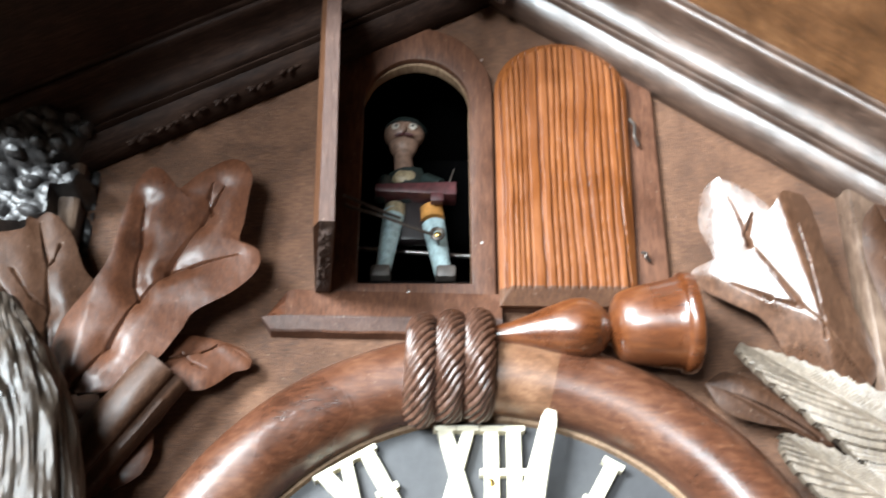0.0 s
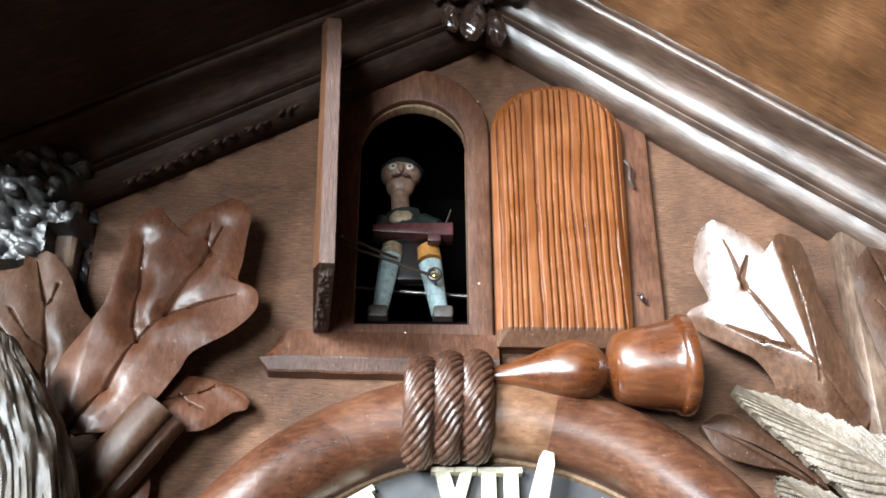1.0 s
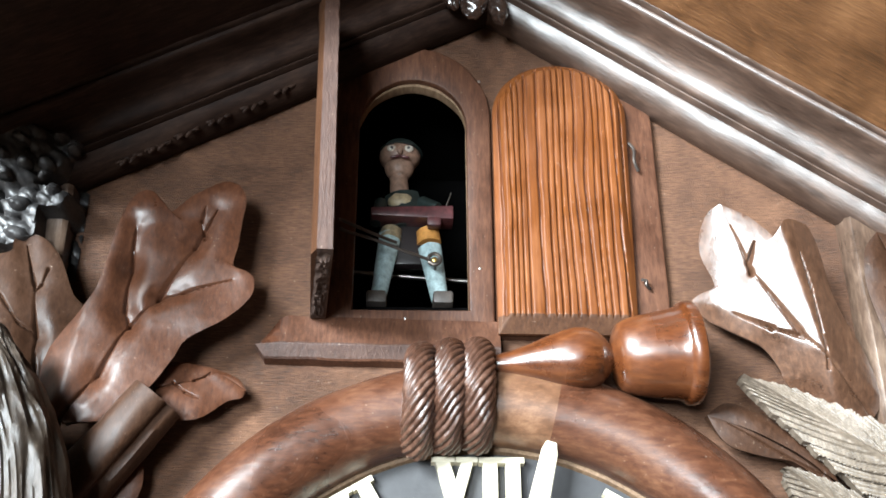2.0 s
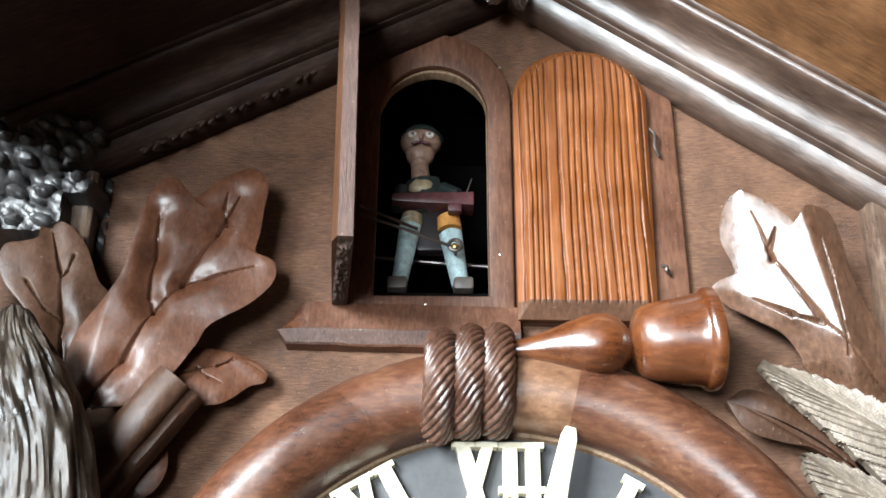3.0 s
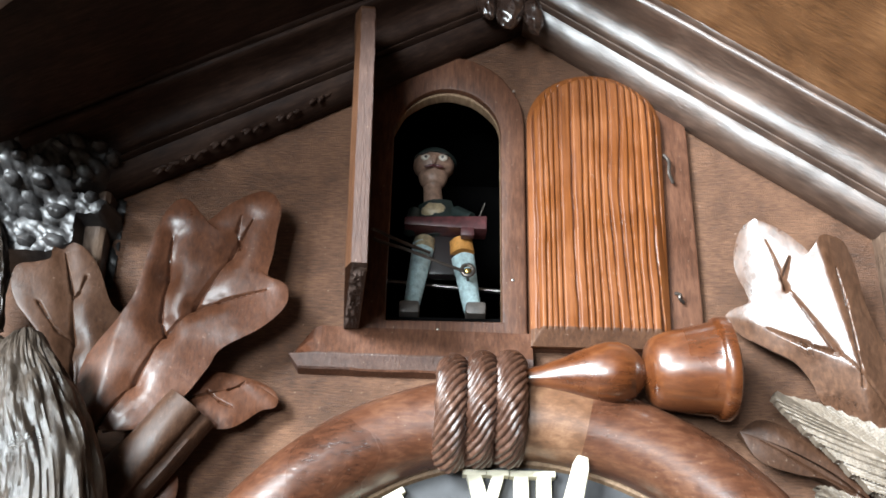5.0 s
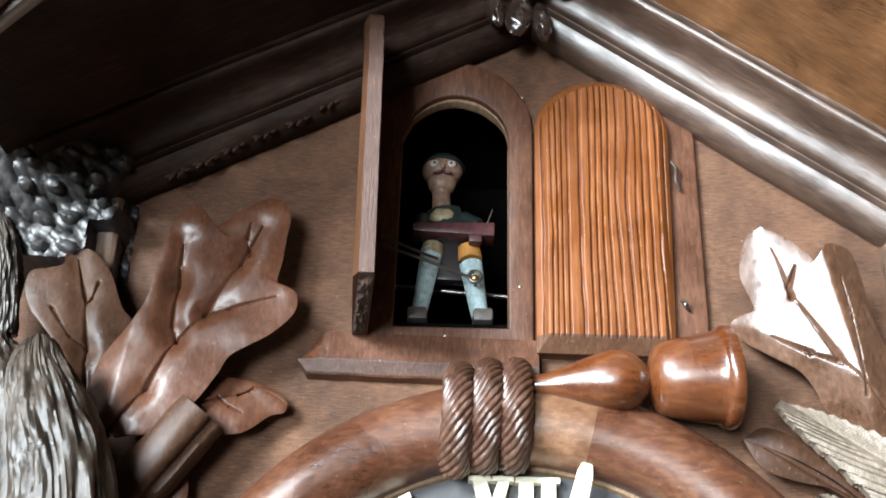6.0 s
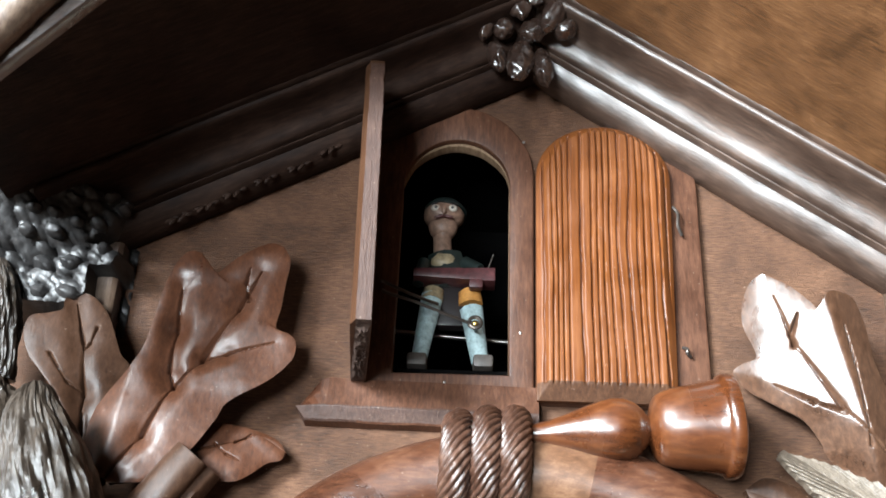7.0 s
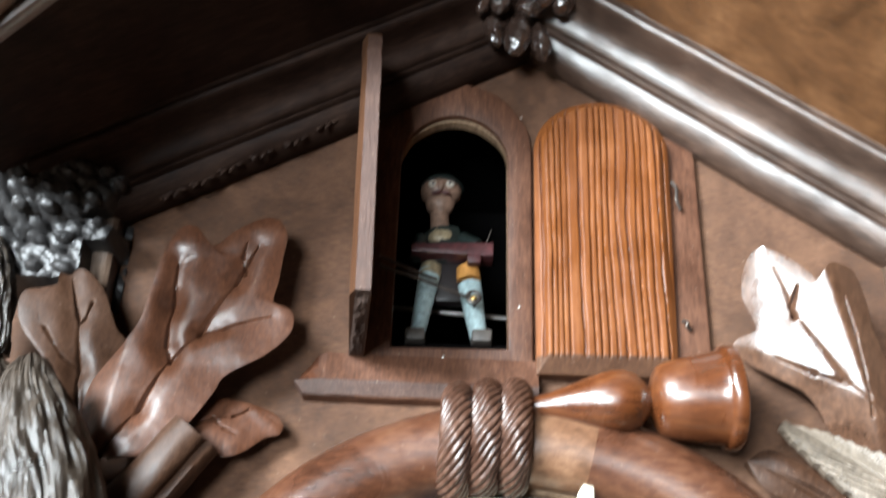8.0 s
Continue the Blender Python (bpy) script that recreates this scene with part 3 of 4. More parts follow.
leaf_part("oak_leaf", "reddish brown carved oak leaf with cut veins", CARVED,
          rib=[(-10.79, -4.56), (-9.84, -3.14), (-9.08, -1.37), (-8.27, -0.45), (-7.26, 1.46), (-6.63, 2.89), (-5.98, 3.92)],
          one=[(-10.58, -4.74), (-9.29, -4.54), (-8.34, -3.69), (-7.58, -2.53), (-7.2, -1.83), (-6.08, -1.11), (-5.31, -0.29), (-5.23, 0.34), (-5.48, 0.64), (-5.93, 0.85), (-5.84, 1.6), (-5.78, 2.47), (-5.7, 3.36), (-5.98, 3.92)],
          other=[(-11.62, -4.3), (-11.78, -2.79), (-11.23, -1.71), (-10.62, -0.9), (-10.19, 0.03), (-9.92, 1.73), (-9.63, 2.94), (-9.22, 3.51), (-8.72, 3.41), (-8.31, 2.68), (-7.46, 3.43), (-6.53, 4.02), (-5.98, 3.92)],
          level=-1.9, tilt=(0.07, -0.02), dome=0.16, valley=0.3, across=48, steps=220,
          veins=[((-10.79, -4.56), (-9.84, -3.14), 0.11, 0.20), ((-9.84, -3.14), (-9.08, -1.37), 0.11, 0.20), ((-9.08, -1.37), (-8.27, -0.45), 0.11, 0.20), ((-8.27, -0.45), (-7.26, 1.46), 0.11, 0.20), ((-7.26, 1.46), (-6.63, 2.89), 0.11, 0.20),
                 ((-9.07, -1.47), (-9.31, -0.87), 0.09, 0.2), ((-9.31, -0.87), (-9.3, 0.68), 0.09, 0.2), ((-9.3, 0.68), (-9.28, 2.18), 0.09, 0.2), ((-8.27, -0.45), (-7.46, -0.22), 0.08, 0.14), ((-7.46, -0.22), (-5.92, 0.32), 0.08, 0.14), ((-6.95, 1.79), (-7.12, 2.44), 0.09, 0.18), ((-7.12, 2.44), (-7.02, 3), 0.09, 0.18)],
          folds=[((-9.31, -0.87), (-9.3, 0.68), 0.45, 0.30), ((-9.3, 0.68), (-9.28, 2.18), 0.45, 0.30), ((-10.79, -4.56), (-9.84, -3.14), 0.4, 0.10), ((-9.84, -3.14), (-9.08, -1.37), 0.4, 0.10), ((-9.08, -1.37), (-8.27, -0.45), 0.35, 0.08), ((-8.27, -0.45), (-7.26, 1.46), 0.35, 0.08), ((-7.26, 1.46), (-6.63, 2.89), 0.35, 0.08), ((-8.27, -0.45), (-7.46, -0.22), 0.3, 0.06), ((-7.46, -0.22), (-5.92, 0.32), 0.3, 0.06)],
          falls=[((-10.43, -0.89), (-10.79, -4.56), 0.5)])
leaf_part("oak_leaf", "dull brown carved oak leaf with cut veins", DULL_LEAF,
          rib=[(-11.1, -4.59), (-11.84, -3.1), (-12.06, -1.74), (-12.4, 0.09), (-12.88, 1.56), (-12.88, 2.04)],
          one=[(-10.85, -4.5), (-10.65, -2.89), (-10.68, -0.81), (-11.16, -0.1), (-11.73, 1.15), (-12.31, 1.83), (-12.88, 2.04)],
          other=[(-11.48, -4.42), (-12.39, -2.72), (-13.27, -1.36), (-13.97, -0.56), (-14.31, 0.26), (-14.24, 0.89), (-13.71, 1.07), (-13.29, 1.27), (-13.28, 1.66), (-13.13, 1.95), (-12.88, 2.04)],
          level=-1.7, tilt=(0.20, 0.06), dome=0.14, valley=0.3,
          veins=[((-11.1, -4.59), (-11.84, -3.1), 0.09, 0.18), ((-11.84, -3.1), (-12.06, -1.74), 0.09, 0.18), ((-12.06, -1.74), (-12.4, 0.09), 0.09, 0.18), ((-12.4, 0.09), (-12.88, 1.56), 0.09, 0.18), ((-12.04, 0.72), (-12.17, 0.13), 0.08, 0.16), ((-12.17, 0.13), (-12.36, -0.16), 0.08, 0.16), ((-13.35, -0.39), (-12.63, -1.35), 0.08, 0.16), ((-12.63, -1.35), (-12.16, -1.58), 0.08, 0.16)],
          folds=[((-11.1, -4.59), (-12.06, -1.74), 0.4, 0.14), ((-12.06, -1.74), (-12.88, 1.56), 0.4, 0.14)])
leaf_part("oak_leaf", "polished brown carved oak leaf with cut veins", POLISHED,
          rib=[(15.25, -3.87), (13.62, -2.53), (12.81, -1.34), (12.03, -0.07), (11.43, 0.84), (10.92, 2.14), (10.52, 3.21)],
          one=[(14.17, -4.19), (13.06, -3.37), (12.38, -2.65), (12.23, -2.31), (11.67, -1.59), (10.83, -1.05), (10.15, -0.6), (9.73, -0.08), (9.61, 0.21), (9.85, 0.38), (10.25, 0.47), (10.2, 0.86), (9.92, 1.64), (9.93, 2.41), (10.16, 3.02), (10.52, 3.21)],
          other=[(15.77, -3.07), (15.18, -1.68), (14.53, -0.66), (14.11, 0.4), (13.88, 1.72), (13.58, 2.45), (13.05, 2.57), (12.58, 2.46), (12.34, 2.12), (12.19, 1.86), (11.88, 2.19), (11.3, 2.75), (10.52, 3.21)],
          level=-1.9, tilt=(-0.34, -0.27), dome=0.06, cup=0.0, valley=0.1, across=60, steps=220,
          veins=[((15.25, -3.87), (12.81, -1.34), 0.1, 0.16), ((12.81, -1.34), (11.43, 0.84), 0.12, 0.18), ((11.43, 0.84), (10.84, 2.43), 0.09, 0.13),
                 ((11.43, 0.75), (11.36, 1.13), 0.14, 0.24), ((11.36, 1.13), (11.56, 1.76), 0.14, 0.24), ((12.88, -1.48), (11.97, -1.12), 0.12, 0.2), ((11.97, -1.12), (10.8, -0.47), 0.12, 0.2), ((13.62, -2.53), (13.47, -1.41), 0.08, 0.16), ((13.47, -1.41), (13.31, 0.06), 0.08, 0.16), ((13.31, 0.06), (13.04, 1.37), 0.08, 0.16)],
          falls=[((13.56, -2.58), (12.51, 1.57), 0.95), ((9.95, 0.06), (12.88, -1.58), 0.5), ((10.62, 2.79), (10.5, 0.51), 0.5)])
leaf_part("oak_leaf", "dull brown carved oak leaf with cut veins", DULL_LEAF,
          rib=[(17.4, -3.6), (16.9, -1.2), (16.5, 0.9), (16.25, 2.7)],
          one=[(16.3, -3.5), (15.7, -1.4), (15.45, 0.5), (15.65, 1.9), (16.25, 2.7)],
          other=[(18.6, -3.2), (18.4, -0.6), (17.8, 1.2), (17.1, 2.4), (16.25, 2.7)],
          level=-1.5, tilt=(0.10, 0.04), dome=0.35,
          veins=[((17.3, -3.4), (16.4, 1.9), 0.09, 0.15), ((16.9, -1.0), (16.0, 0.4), 0.1, 0.18), ((16.8, -0.6), (17.4, 0.7), 0.1, 0.18)])
leaf_part("small_leaf", "small reddish brown carved leaf", CARVED,
          rib=[(-8.13, -3.32), (-7.5, -3.13), (-6.97, -2.97), (-6.26, -2.7), (-5.35, -3.14)],
          one=[(-8.6, -2.44), (-8.06, -2.3), (-7.03, -2.36), (-6.18, -2.54), (-5.6, -2.79), (-5.35, -3.14)],
          other=[(-7.82, -4.37), (-7.55, -4.34), (-6.84, -4.26), (-6.41, -4.02), (-5.9, -3.59), (-5.45, -3.43), (-5.35, -3.14)],
          level=-0.95, tilt=(0.14, 0.08), dome=0.22, thick=0.35, valley=0.2,
          veins=[((-8.13, -3.32), (-6.97, -2.95), 0.07, 0.12), ((-6.97, -2.95), (-6.26, -2.66), 0.07, 0.12), ((-6.97, -2.97), (-6.65, -2.79), 0.07, 0.14), ((-6.65, -2.79), (-6.49, -2.61), 0.07, 0.14), ((-7.6, -3.08), (-7.2, -3.4), 0.07, 0.12), ((-7.2, -3.4), (-6.76, -3.57), 0.07, 0.12)])
leaf_part("small_leaf", "small dark carved leaf below the branch stub", CARVED,
          rib=[(-9.82, -7.17), (-9.28, -6.63), (-8.75, -5.99), (-8.53, -5.56)],
          one=[(-9.34, -7.51), (-8.61, -7.06), (-8.28, -6.43), (-8.3, -5.8), (-8.53, -5.56)],
          other=[(-10.05, -6.82), (-9.77, -6.28), (-9.39, -5.82), (-8.89, -5.53), (-8.53, -5.56)],
          level=-0.8, tilt=(0.0, 0.0), dome=0.25, thick=0.4,
          veins=[((-9.6, -6.9), (-8.68, -5.81), 0.07, 0.1)])
leaf_part("small_leaf", "small dark carved leaf under the feathers", DULL_LEAF,
          rib=[(13.4, -6.2), (12.3, -5.3), (11.0, -4.6), (9.55, -4.0)],
          one=[(13.2, -5.2), (12.2, -4.4), (11.0, -3.8), (10.2, -3.6), (9.55, -4.0)],
          other=[(13.0, -6.1), (12.2, -5.5), (11.2, -5.3), (10.1, -4.9), (9.55, -4.0)],
          level=-1.1, tilt=(0.0, -0.05), dome=0.3, thick=0.4,
          veins=[((13.0, -5.9), (10.2, -4.3), 0.08, 0.12)])

# sawn branch stub
d = Vector((-2.1, 0.25, -2.75)).normalized()
stub = tube([Vector((-7.95, -1.55, -3.75)) + d * (6.0 * k / 40) for k in range(41)],
            lambda s, w: (0.93 + 0.10 * s) * (1 - 0.22 * math.exp(-((w - 2.3) / 0.16) ** 2) - 0.10 * math.exp(-((w - 4.4) / 0.3) ** 2) + 0.05 * noise.noise(Vector((math.cos(w) * 2, math.sin(w) * 2, s * 5)))), 48)
part("branch_stub", stub, DULL_LEAF, clock, "brown carved branch stub, sawn off")

# ---- horn round the dial ----
CX, CZ, RM, RT = 2.3, -14.0, 10.33, 1.36
ringm = bmesh.new()
rows = []
NR = 220
for i in range(NR + 1):
    a = math.radians(-40 + 260 * i / NR)
    row = []
    for j in range(28):
        w = 2 * math.pi * j / 28
        q = 1 + 0.02 * noise.noise(Vector((a * 5, math.cos(w), math.sin(w))))
        r = RM + RT * q * math.cos(w)
        row.append((CX + r * math.cos(a), -0.95 - RT * 0.95 * q * math.sin(w), CZ + r * math.sin(a)))
    rows.append(row)
sheet(rows, ringm, True, True)
for f in ringm.faces:
    c = f.calc_center_median()
    a = math.degrees(math.atan2(c.z - CZ, c.x - CX))
    edge = 76.5 + 2.0 * noise.noise(c * 1.1)
    f.material_index = 1 if edge < a < 91 else 0
horn = part("horn", ringm, [HORN, PALE_HORN], clock, "curved brown carved hunting horn framing the dial")


def rope_coil(x, lean, seed):
    """One turn of twisted rope round the horn."""
    path = []
    cz = CZ + math.sqrt(RM * RM - (x - CX) ** 2)
    for i in range(420):
        a = math.radians(-75 + 330 * i / 419)
        path.append((x + lean * math.sin(a) * 0.5, -0.95 - 1.60 * math.cos(a), cz + 0.16 + 1.54 * math.sin(a)))
    return tube(path, lambda s, w: 0.45 + 0.085 * abs(math.sin(6.0 * w - s * 100 + seed + 0.7 * noise.noise(Vector((s * 12, w, seed))))) ** 0.8 + 0.06 * noise.noise(Vector((s * 22, w * 1.5, seed))), 84)


for x, lean, seed in ((0.28, 0.10, 0.3), (1.22, 0.16, 1.4), (2.12, 0.12, 2.2)):
    part("rope_coil", rope_coil(x, lean, seed), ROPE, horn, "carved twisted rope binding")

mouth = lathe((2.3, -1.9, -2.66), (1, 0.0, 0.075),
              [(0.0, 0.28), (0.4, 0.30), (0.9, 0.40), (1.5, 0.58), (2.1, 0.80), (2.6, 0.96), (3.0, 1.04), (3.35, 1.03), (3.7, 0.90), (3.95, 0.68), (4.08, 0.50), (4.14, 0.44),
               (4.22, 0.66), (4.30, 0.92), (4.42, 1.08), (4.6, 1.18), (4.9, 1.27), (5.3, 1.345), (5.7, 1.41), (6.1, 1.475), (6.36, 1.53), (6.42, 1.56), (6.46, 1.63), (6.56, 1.68), (6.72, 1.70), (6.86, 1.66), (6.97, 1.42), (6.85, 1.1), (6.5, 0.6), (6.4, 0.0)], 56)
part("mouthpiece", mouth, TURNED, horn, "polished reddish brown turned horn mouthpiece")

# ---- dial ----
dial = part("dial", lathe((CX, -0.55, CZ), (0, 1, 0), [(0, 0), (0.0, 9.25), (0.3, 9.3), (0.5, 9.3)], 96), DIAL, clock, "dark slate-grey dial", smooth=False)
rim = bmesh.new()
rows = []
for i in range(97):
    a = 2 * math.pi * i / 96
    rows.append([(CX + (8.98 + dr + 0.06 * noise.noise(Vector((a * 9, dr, 0)))) * math.cos(a), y, CZ + (8.98 + dr) * math.sin(a)) for dr, y in ((-0.16, -0.55), (-0.1, -0.72), (0.05, -0.76), (0.25, -0.6))])
sheet(rows, rim)
part("dial_rim", rim, RAW, dial, "cream worn rim of the dial")


def stroke(bm, a, b, wa, wb, y0, y1):
    """A flat raised stroke from a to b, in the numeral's own plane."""
    a, b = Vector(a), Vector(b)
    n = Vector((-(b - a).y, (b - a).x)).normalized()
    line = [a + n * wa, a - n * wa, b - n * wb, b + n * wb]
    plate([(p.x, p.y) for p in line], y0, y1, 0.03, bm=bm)


def numeral(text, angle):
    """Roman numeral of ivory bars with serifs, upright towards the rim."""
    bm = bmesh.new()
    wide = {"I": 0.72, "V": 1.35, "X": 1.5}
    x = -sum(wide[c] for c in text) / 2
    lo, hi = 5.6, 8.58
    for n, c in enumerate(text):
        m = x + wide[c] / 2
        e = 0.001 * n
        if c == "I":
            stroke(bm, (m, lo), (m, hi), 0.23, 0.23, -0.95 - e, -0.56)
            stroke(bm, (m - 0.36, hi - 0.06), (m + 0.36, hi - 0.06), 0.10, 0.10, -0.965 - e, -0.56)
            stroke(bm, (m - 0.37, (lo + hi) / 2), (m + 0.37, (lo + hi) / 2), 0.11, 0.11, -0.965 - e, -0.56)
        elif c == "V":
            stroke(bm, (m + 0.02, lo), (m - 0.42, hi), 0.15, 0.22, -0.95 - e, -0.56)
            stroke(bm, (m, lo), (m + 0.42, hi), 0.12, 0.12, -0.955 - e, -0.56)
        else:
            stroke(bm, (m + 0.42, lo), (m - 0.42, hi), 0.23, 0.23, -0.95 - e, -0.56)
            stroke(bm, (m - 0.42, lo), (m + 0.42, hi), 0.19, 0.19, -0.955 - e, -0.56)
            stroke(bm, (m - 0.75, hi - 0.05), (m + 0.0, hi - 0.05), 0.09, 0.09, -0.96 - e, -0.56)
            stroke(bm, (m + 0.01, hi - 0.05), (m + 0.72, hi - 0.05), 0.09, 0.09, -0.96 - e, -0.56)
        x += wide[c]
    c, s = math.cos(angle), math.sin(angle)
    for v in bm.verts:
        u, w = v.co.x, v.co.z
        v.co.x, v.co.z = CX - 0.15 + u * c + w * s, CZ - u * s + w * c
    return bm


for n, text in enumerate(("XII", "I", "II", "III", "IV", "V", "VI", "VII", "VIII", "IX", "X", "XI")):
    part("numeral", numeral(text, math.radians(30 * n)), IVORY, dial, "raised ivory Roman numeral", smooth=False)
hand = plate([(-0.28, 0.0), (0.28, 0.0), (0.20, 2.0), (0.16, 5.0), (0.50, 5.8), (0.48, 6.4), (0.42, 7.45), (0.40, 8.8), (0.30, 9.15), (0.12, 9.3), (-0.10, 9.25), (-0.24, 8.9), (-0.34, 7.45), (-0.46, 6.2), (-0.50, 5.8), (-0.16, 5.0), (-0.20, 2.0)], -1.62, -1.45, 0.05)
ha = math.radians(13.0)
for v in hand.verts:
    u, w = v.co.x * 0.82, v.co.z
    v.co.x, v.co.z = CX + u * math.cos(ha) + w * math.sin(ha), CZ - u * math.sin(ha) + w * math.cos(ha)
part("minute_hand", hand, IVORY, dial, "ivory minute hand near twelve", smooth=False)
part("hand_arbor", lathe((CX, -0.55, CZ), (0, -1, 0), [(0, 0.35), (0.9, 0.35), (1.15, 0.3), (1.2, 0.0)], 20), BRASS, dial)

# brass studs on the dial
for a, r in ((2.5, 6.75), (30, 6.4), (-31, 6.6)):
    w = math.radians(a)
    studs = lathe((CX - 0.1 + r * math.sin(w), -0.95, CZ + r * math.cos(w)), (0, -1, 0), [(0, 0.13), (0.05, 0.12), (0.08, 0.0)], 12)
    part("stud", studs, BRASS, dial)

# ---- nails and pins in the front ----
for x, z in ((2.5, 9.63), (2.4, 1.6), (-0.2, -0.35)):
    part("nail", lathe((x, -0.29, z), (0, -1, 0), [(0, 0.055), (0.03, 0.05), (0.045, 0.0)], 10), STEEL, clock)

# ---- side posts under the eaves ----
for x0, x1, top, m, label in ((-13.15, -11.9, 4.4, GREYED, "greyish brown upright corner post"), (15.45, 16.9, 4.2, GREYED, "pale worn upright corner post")):
    post = bmesh.new()
    rows = []
    for i in range(30):
        z = -26 + (26 + top) * i / 29
        n = 0.05 * noise.noise(Vector((x0, 0, z * 0.8)))
        rows.append([(x0 + n, -0.0, z), (x0 + 0.05 + n, -0.75, z), (x0 + 0.2, -0.92 + n, z), (x1 - 0.2, -0.92 + n, z), (x1 - 0.04 + n, -0.78, z), (x1 + n, -0.0, z)])
    sheet(rows, post, True, True)
    part("corner_post", post, m, clock, label)

# ---- carved clusters at the eave and the ridge ----
PATCH = [(-11.66, 5.56), (-12.2, 4.57), (-13.03, 3.99), (-11.82, 3.63), (-11.97, 3.11), (-12.77, 3.09), (-12.7, 2), (-13.15, 1.63), (-15.87, 1.62), (-16.52, 4.71), (-13.79, 5.89)]


def inside_by(p, line):
    """Distance from p into the closed outline, negative outside of it."""
    d = min(to_line(p, a, b)[0] for a, b in zip(line, line[1:] + line[:1]))
    hit = False
    for a, b in zip(line, line[1:] + line[:1]):
        if (a[1] > p[1]) != (b[1] > p[1]) and p[0] < a[0] + (b[0] - a[0]) * (p[1] - a[1]) / (b[1] - a[1]):
            hit = not hit
    return d if hit else -d


def eave_relief():
    """Overlapping cut leaf lobes, all leaning one way, in relief over the foot of the gable."""
    draw = random.Random(3)
    lean = radians(-38)
    seeds = [(draw.uniform(-9, 9), draw.uniform(-9, 9)) for _ in range(330)]
    rows = []
    for i in range(101):
        x = -17.2 + 5.6 * i / 100
        row = []
        for j in range(101):
            z = 0.6 + 6.4 * j / 100
            u = ((x + 14.4) * math.cos(lean) + (z - 3.8) * math.sin(lean)) / 0.42
            v = (-(x + 14.4) * math.sin(lean) + (z - 3.8) * math.cos(lean)) / 0.25
            near = min((u - a) ** 2 + (v - b) ** 2 for a, b in seeds)
            lump = 0.34 * math.sqrt(max(0.0, 1 - near / 1.1)) - 0.05 * abs(math.sin(7 * v + 2 * u))
            deep = inside_by((x, z), PATCH)
            out = max(0.0, (z - left_z(x)) / math.hypot(1, SL))
            row.append((x, -1.42 - 0.62 * out - lump + (1.6 * min(1.0, -deep / 0.25) if deep < 0 else 0.0), z))
        rows.append(row)
    return sheet(rows)


cluster = part("eave_carving", eave_relief(), BERRY, clock, "blackened shiny carved leaf cluster at the eave")
# the large shiny lumps: across, height, half width, half height, lean
for i, (x, z, a, b, turn) in enumerate(((-14.08, 4.19, 0.44, 0.29, 30), (-14.35, 3.06, 0.5, 0.28, 35), (-13.41, 3.13, 0.44, 0.32, 10), (-13.31, 1.99, 0.47, 0.29, 15), (-14.28, 1.97, 0.38, 0.29, 20), (-12.67, 4.65, 0.4, 0.27, 40), (-13.33, 4.55, 0.32, 0.25, 20), (-13.5, 5.28, 0.38, 0.19, 20), (-11.82, 5.18, 0.23, 0.18, 0), (-12.22, 5.49, 0.27, 0.15, -20), (-12.35, 3.71, 0.28, 0.25, 30), (-14.95, 4.06, 0.36, 0.27, 20), (-14.09, 4.76, 0.32, 0.21, 20), (-14.77, 4.8, 0.32, 0.23, 10))):
    out = (z - left_z(x)) / math.hypot(1, SL)
    berry = knob(bmesh.new(), (x, -1.55 - 0.62 * max(0.0, out), z), (a, 0.42, b), (0, turn, 0), 0.12, i, 3)
    for v in berry.verts:
        v.co.y += 0.05 * abs(math.sin(v.co.x * 5 + v.co.z * 9 + i))
    part("berry", berry, BERRY, cluster)


for n, (x, z, y, a, b, turn) in enumerate((
        (0.95, 13.7, -2.45, 0.28, 0.75, 10), (1.35, 12.35, -2.1, 0.30, 0.62, -18), (2.25, 12.15, -2.15, 0.46, 0.85, 12), (3.12, 11.95, -2.05, 0.34, 0.78, -8),
        (2.7, 13.3, -2.5, 0.42, 0.50, 50), (3.55, 14.0, -2.95, 0.40, 1.15, 22), (2.1, 14.6, -2.9, 0.45, 0.95, -8), (3.95, 13.25, -2.7, 0.30, 0.45, 60),
        (1.6, 13.4, -2.5, 0.35, 0.4, 40), (2.85, 14.9, -3.1, 0.4, 0.8, 5), (1.3, 15.0, -3.1, 0.4, 0.8, -20))):
    ridge = knob(bmesh.new(), (x, y, z), (a * 1.15, 0.4, b * 1.1), (0, turn, 0), 0.15, n + 20, 4)
    for v in ridge.verts:
        v.co += Vector((0, 1, 0)) * 0.06 * abs(math.sin(v.co.z * 6 + v.co.x * 4))
    part("ridge_leaf", ridge, BLACKED, clock, "blackened carved leaf at the ridge of the gable")

# crest along the front edge of the roof
crest = tube(curve([(-15.5, -11.40, 0.8), (-14.3, -11.60, 3.0), (-13.25, -11.65, 4.9), (-12.5, -11.70, 6.1), (-11.6, -11.65, 7.5), (-10.4, -11.50, 9.6), (-9.2, -11.40, 11.8)], 60),
             lambda s, w: 0.62 + 0.30 * abs(math.sin(w + 0.5)) ** 3 + 0.05 * noise.noise(Vector((s * 20, w, 0))), 24)
part("roof_crest", crest, GREYED, clock, "greyish carved scroll on the roof's front edge")
fascia = plate([(-18, -0.5), (-15.5, 0.6), (-10.0, left_z(-10) + 1.75), (-4, left_z(-4) + 1.75), (-4, left_z(-4) + 6), (-10.5, left_z(-10) + 7), (-16, left_z(-16) + 6), (-18, 5)], -11.5, -11.0, 0.15)
part("roof_fascia", fascia, BLACKED, clock, "blackened carved board at the roof's front")

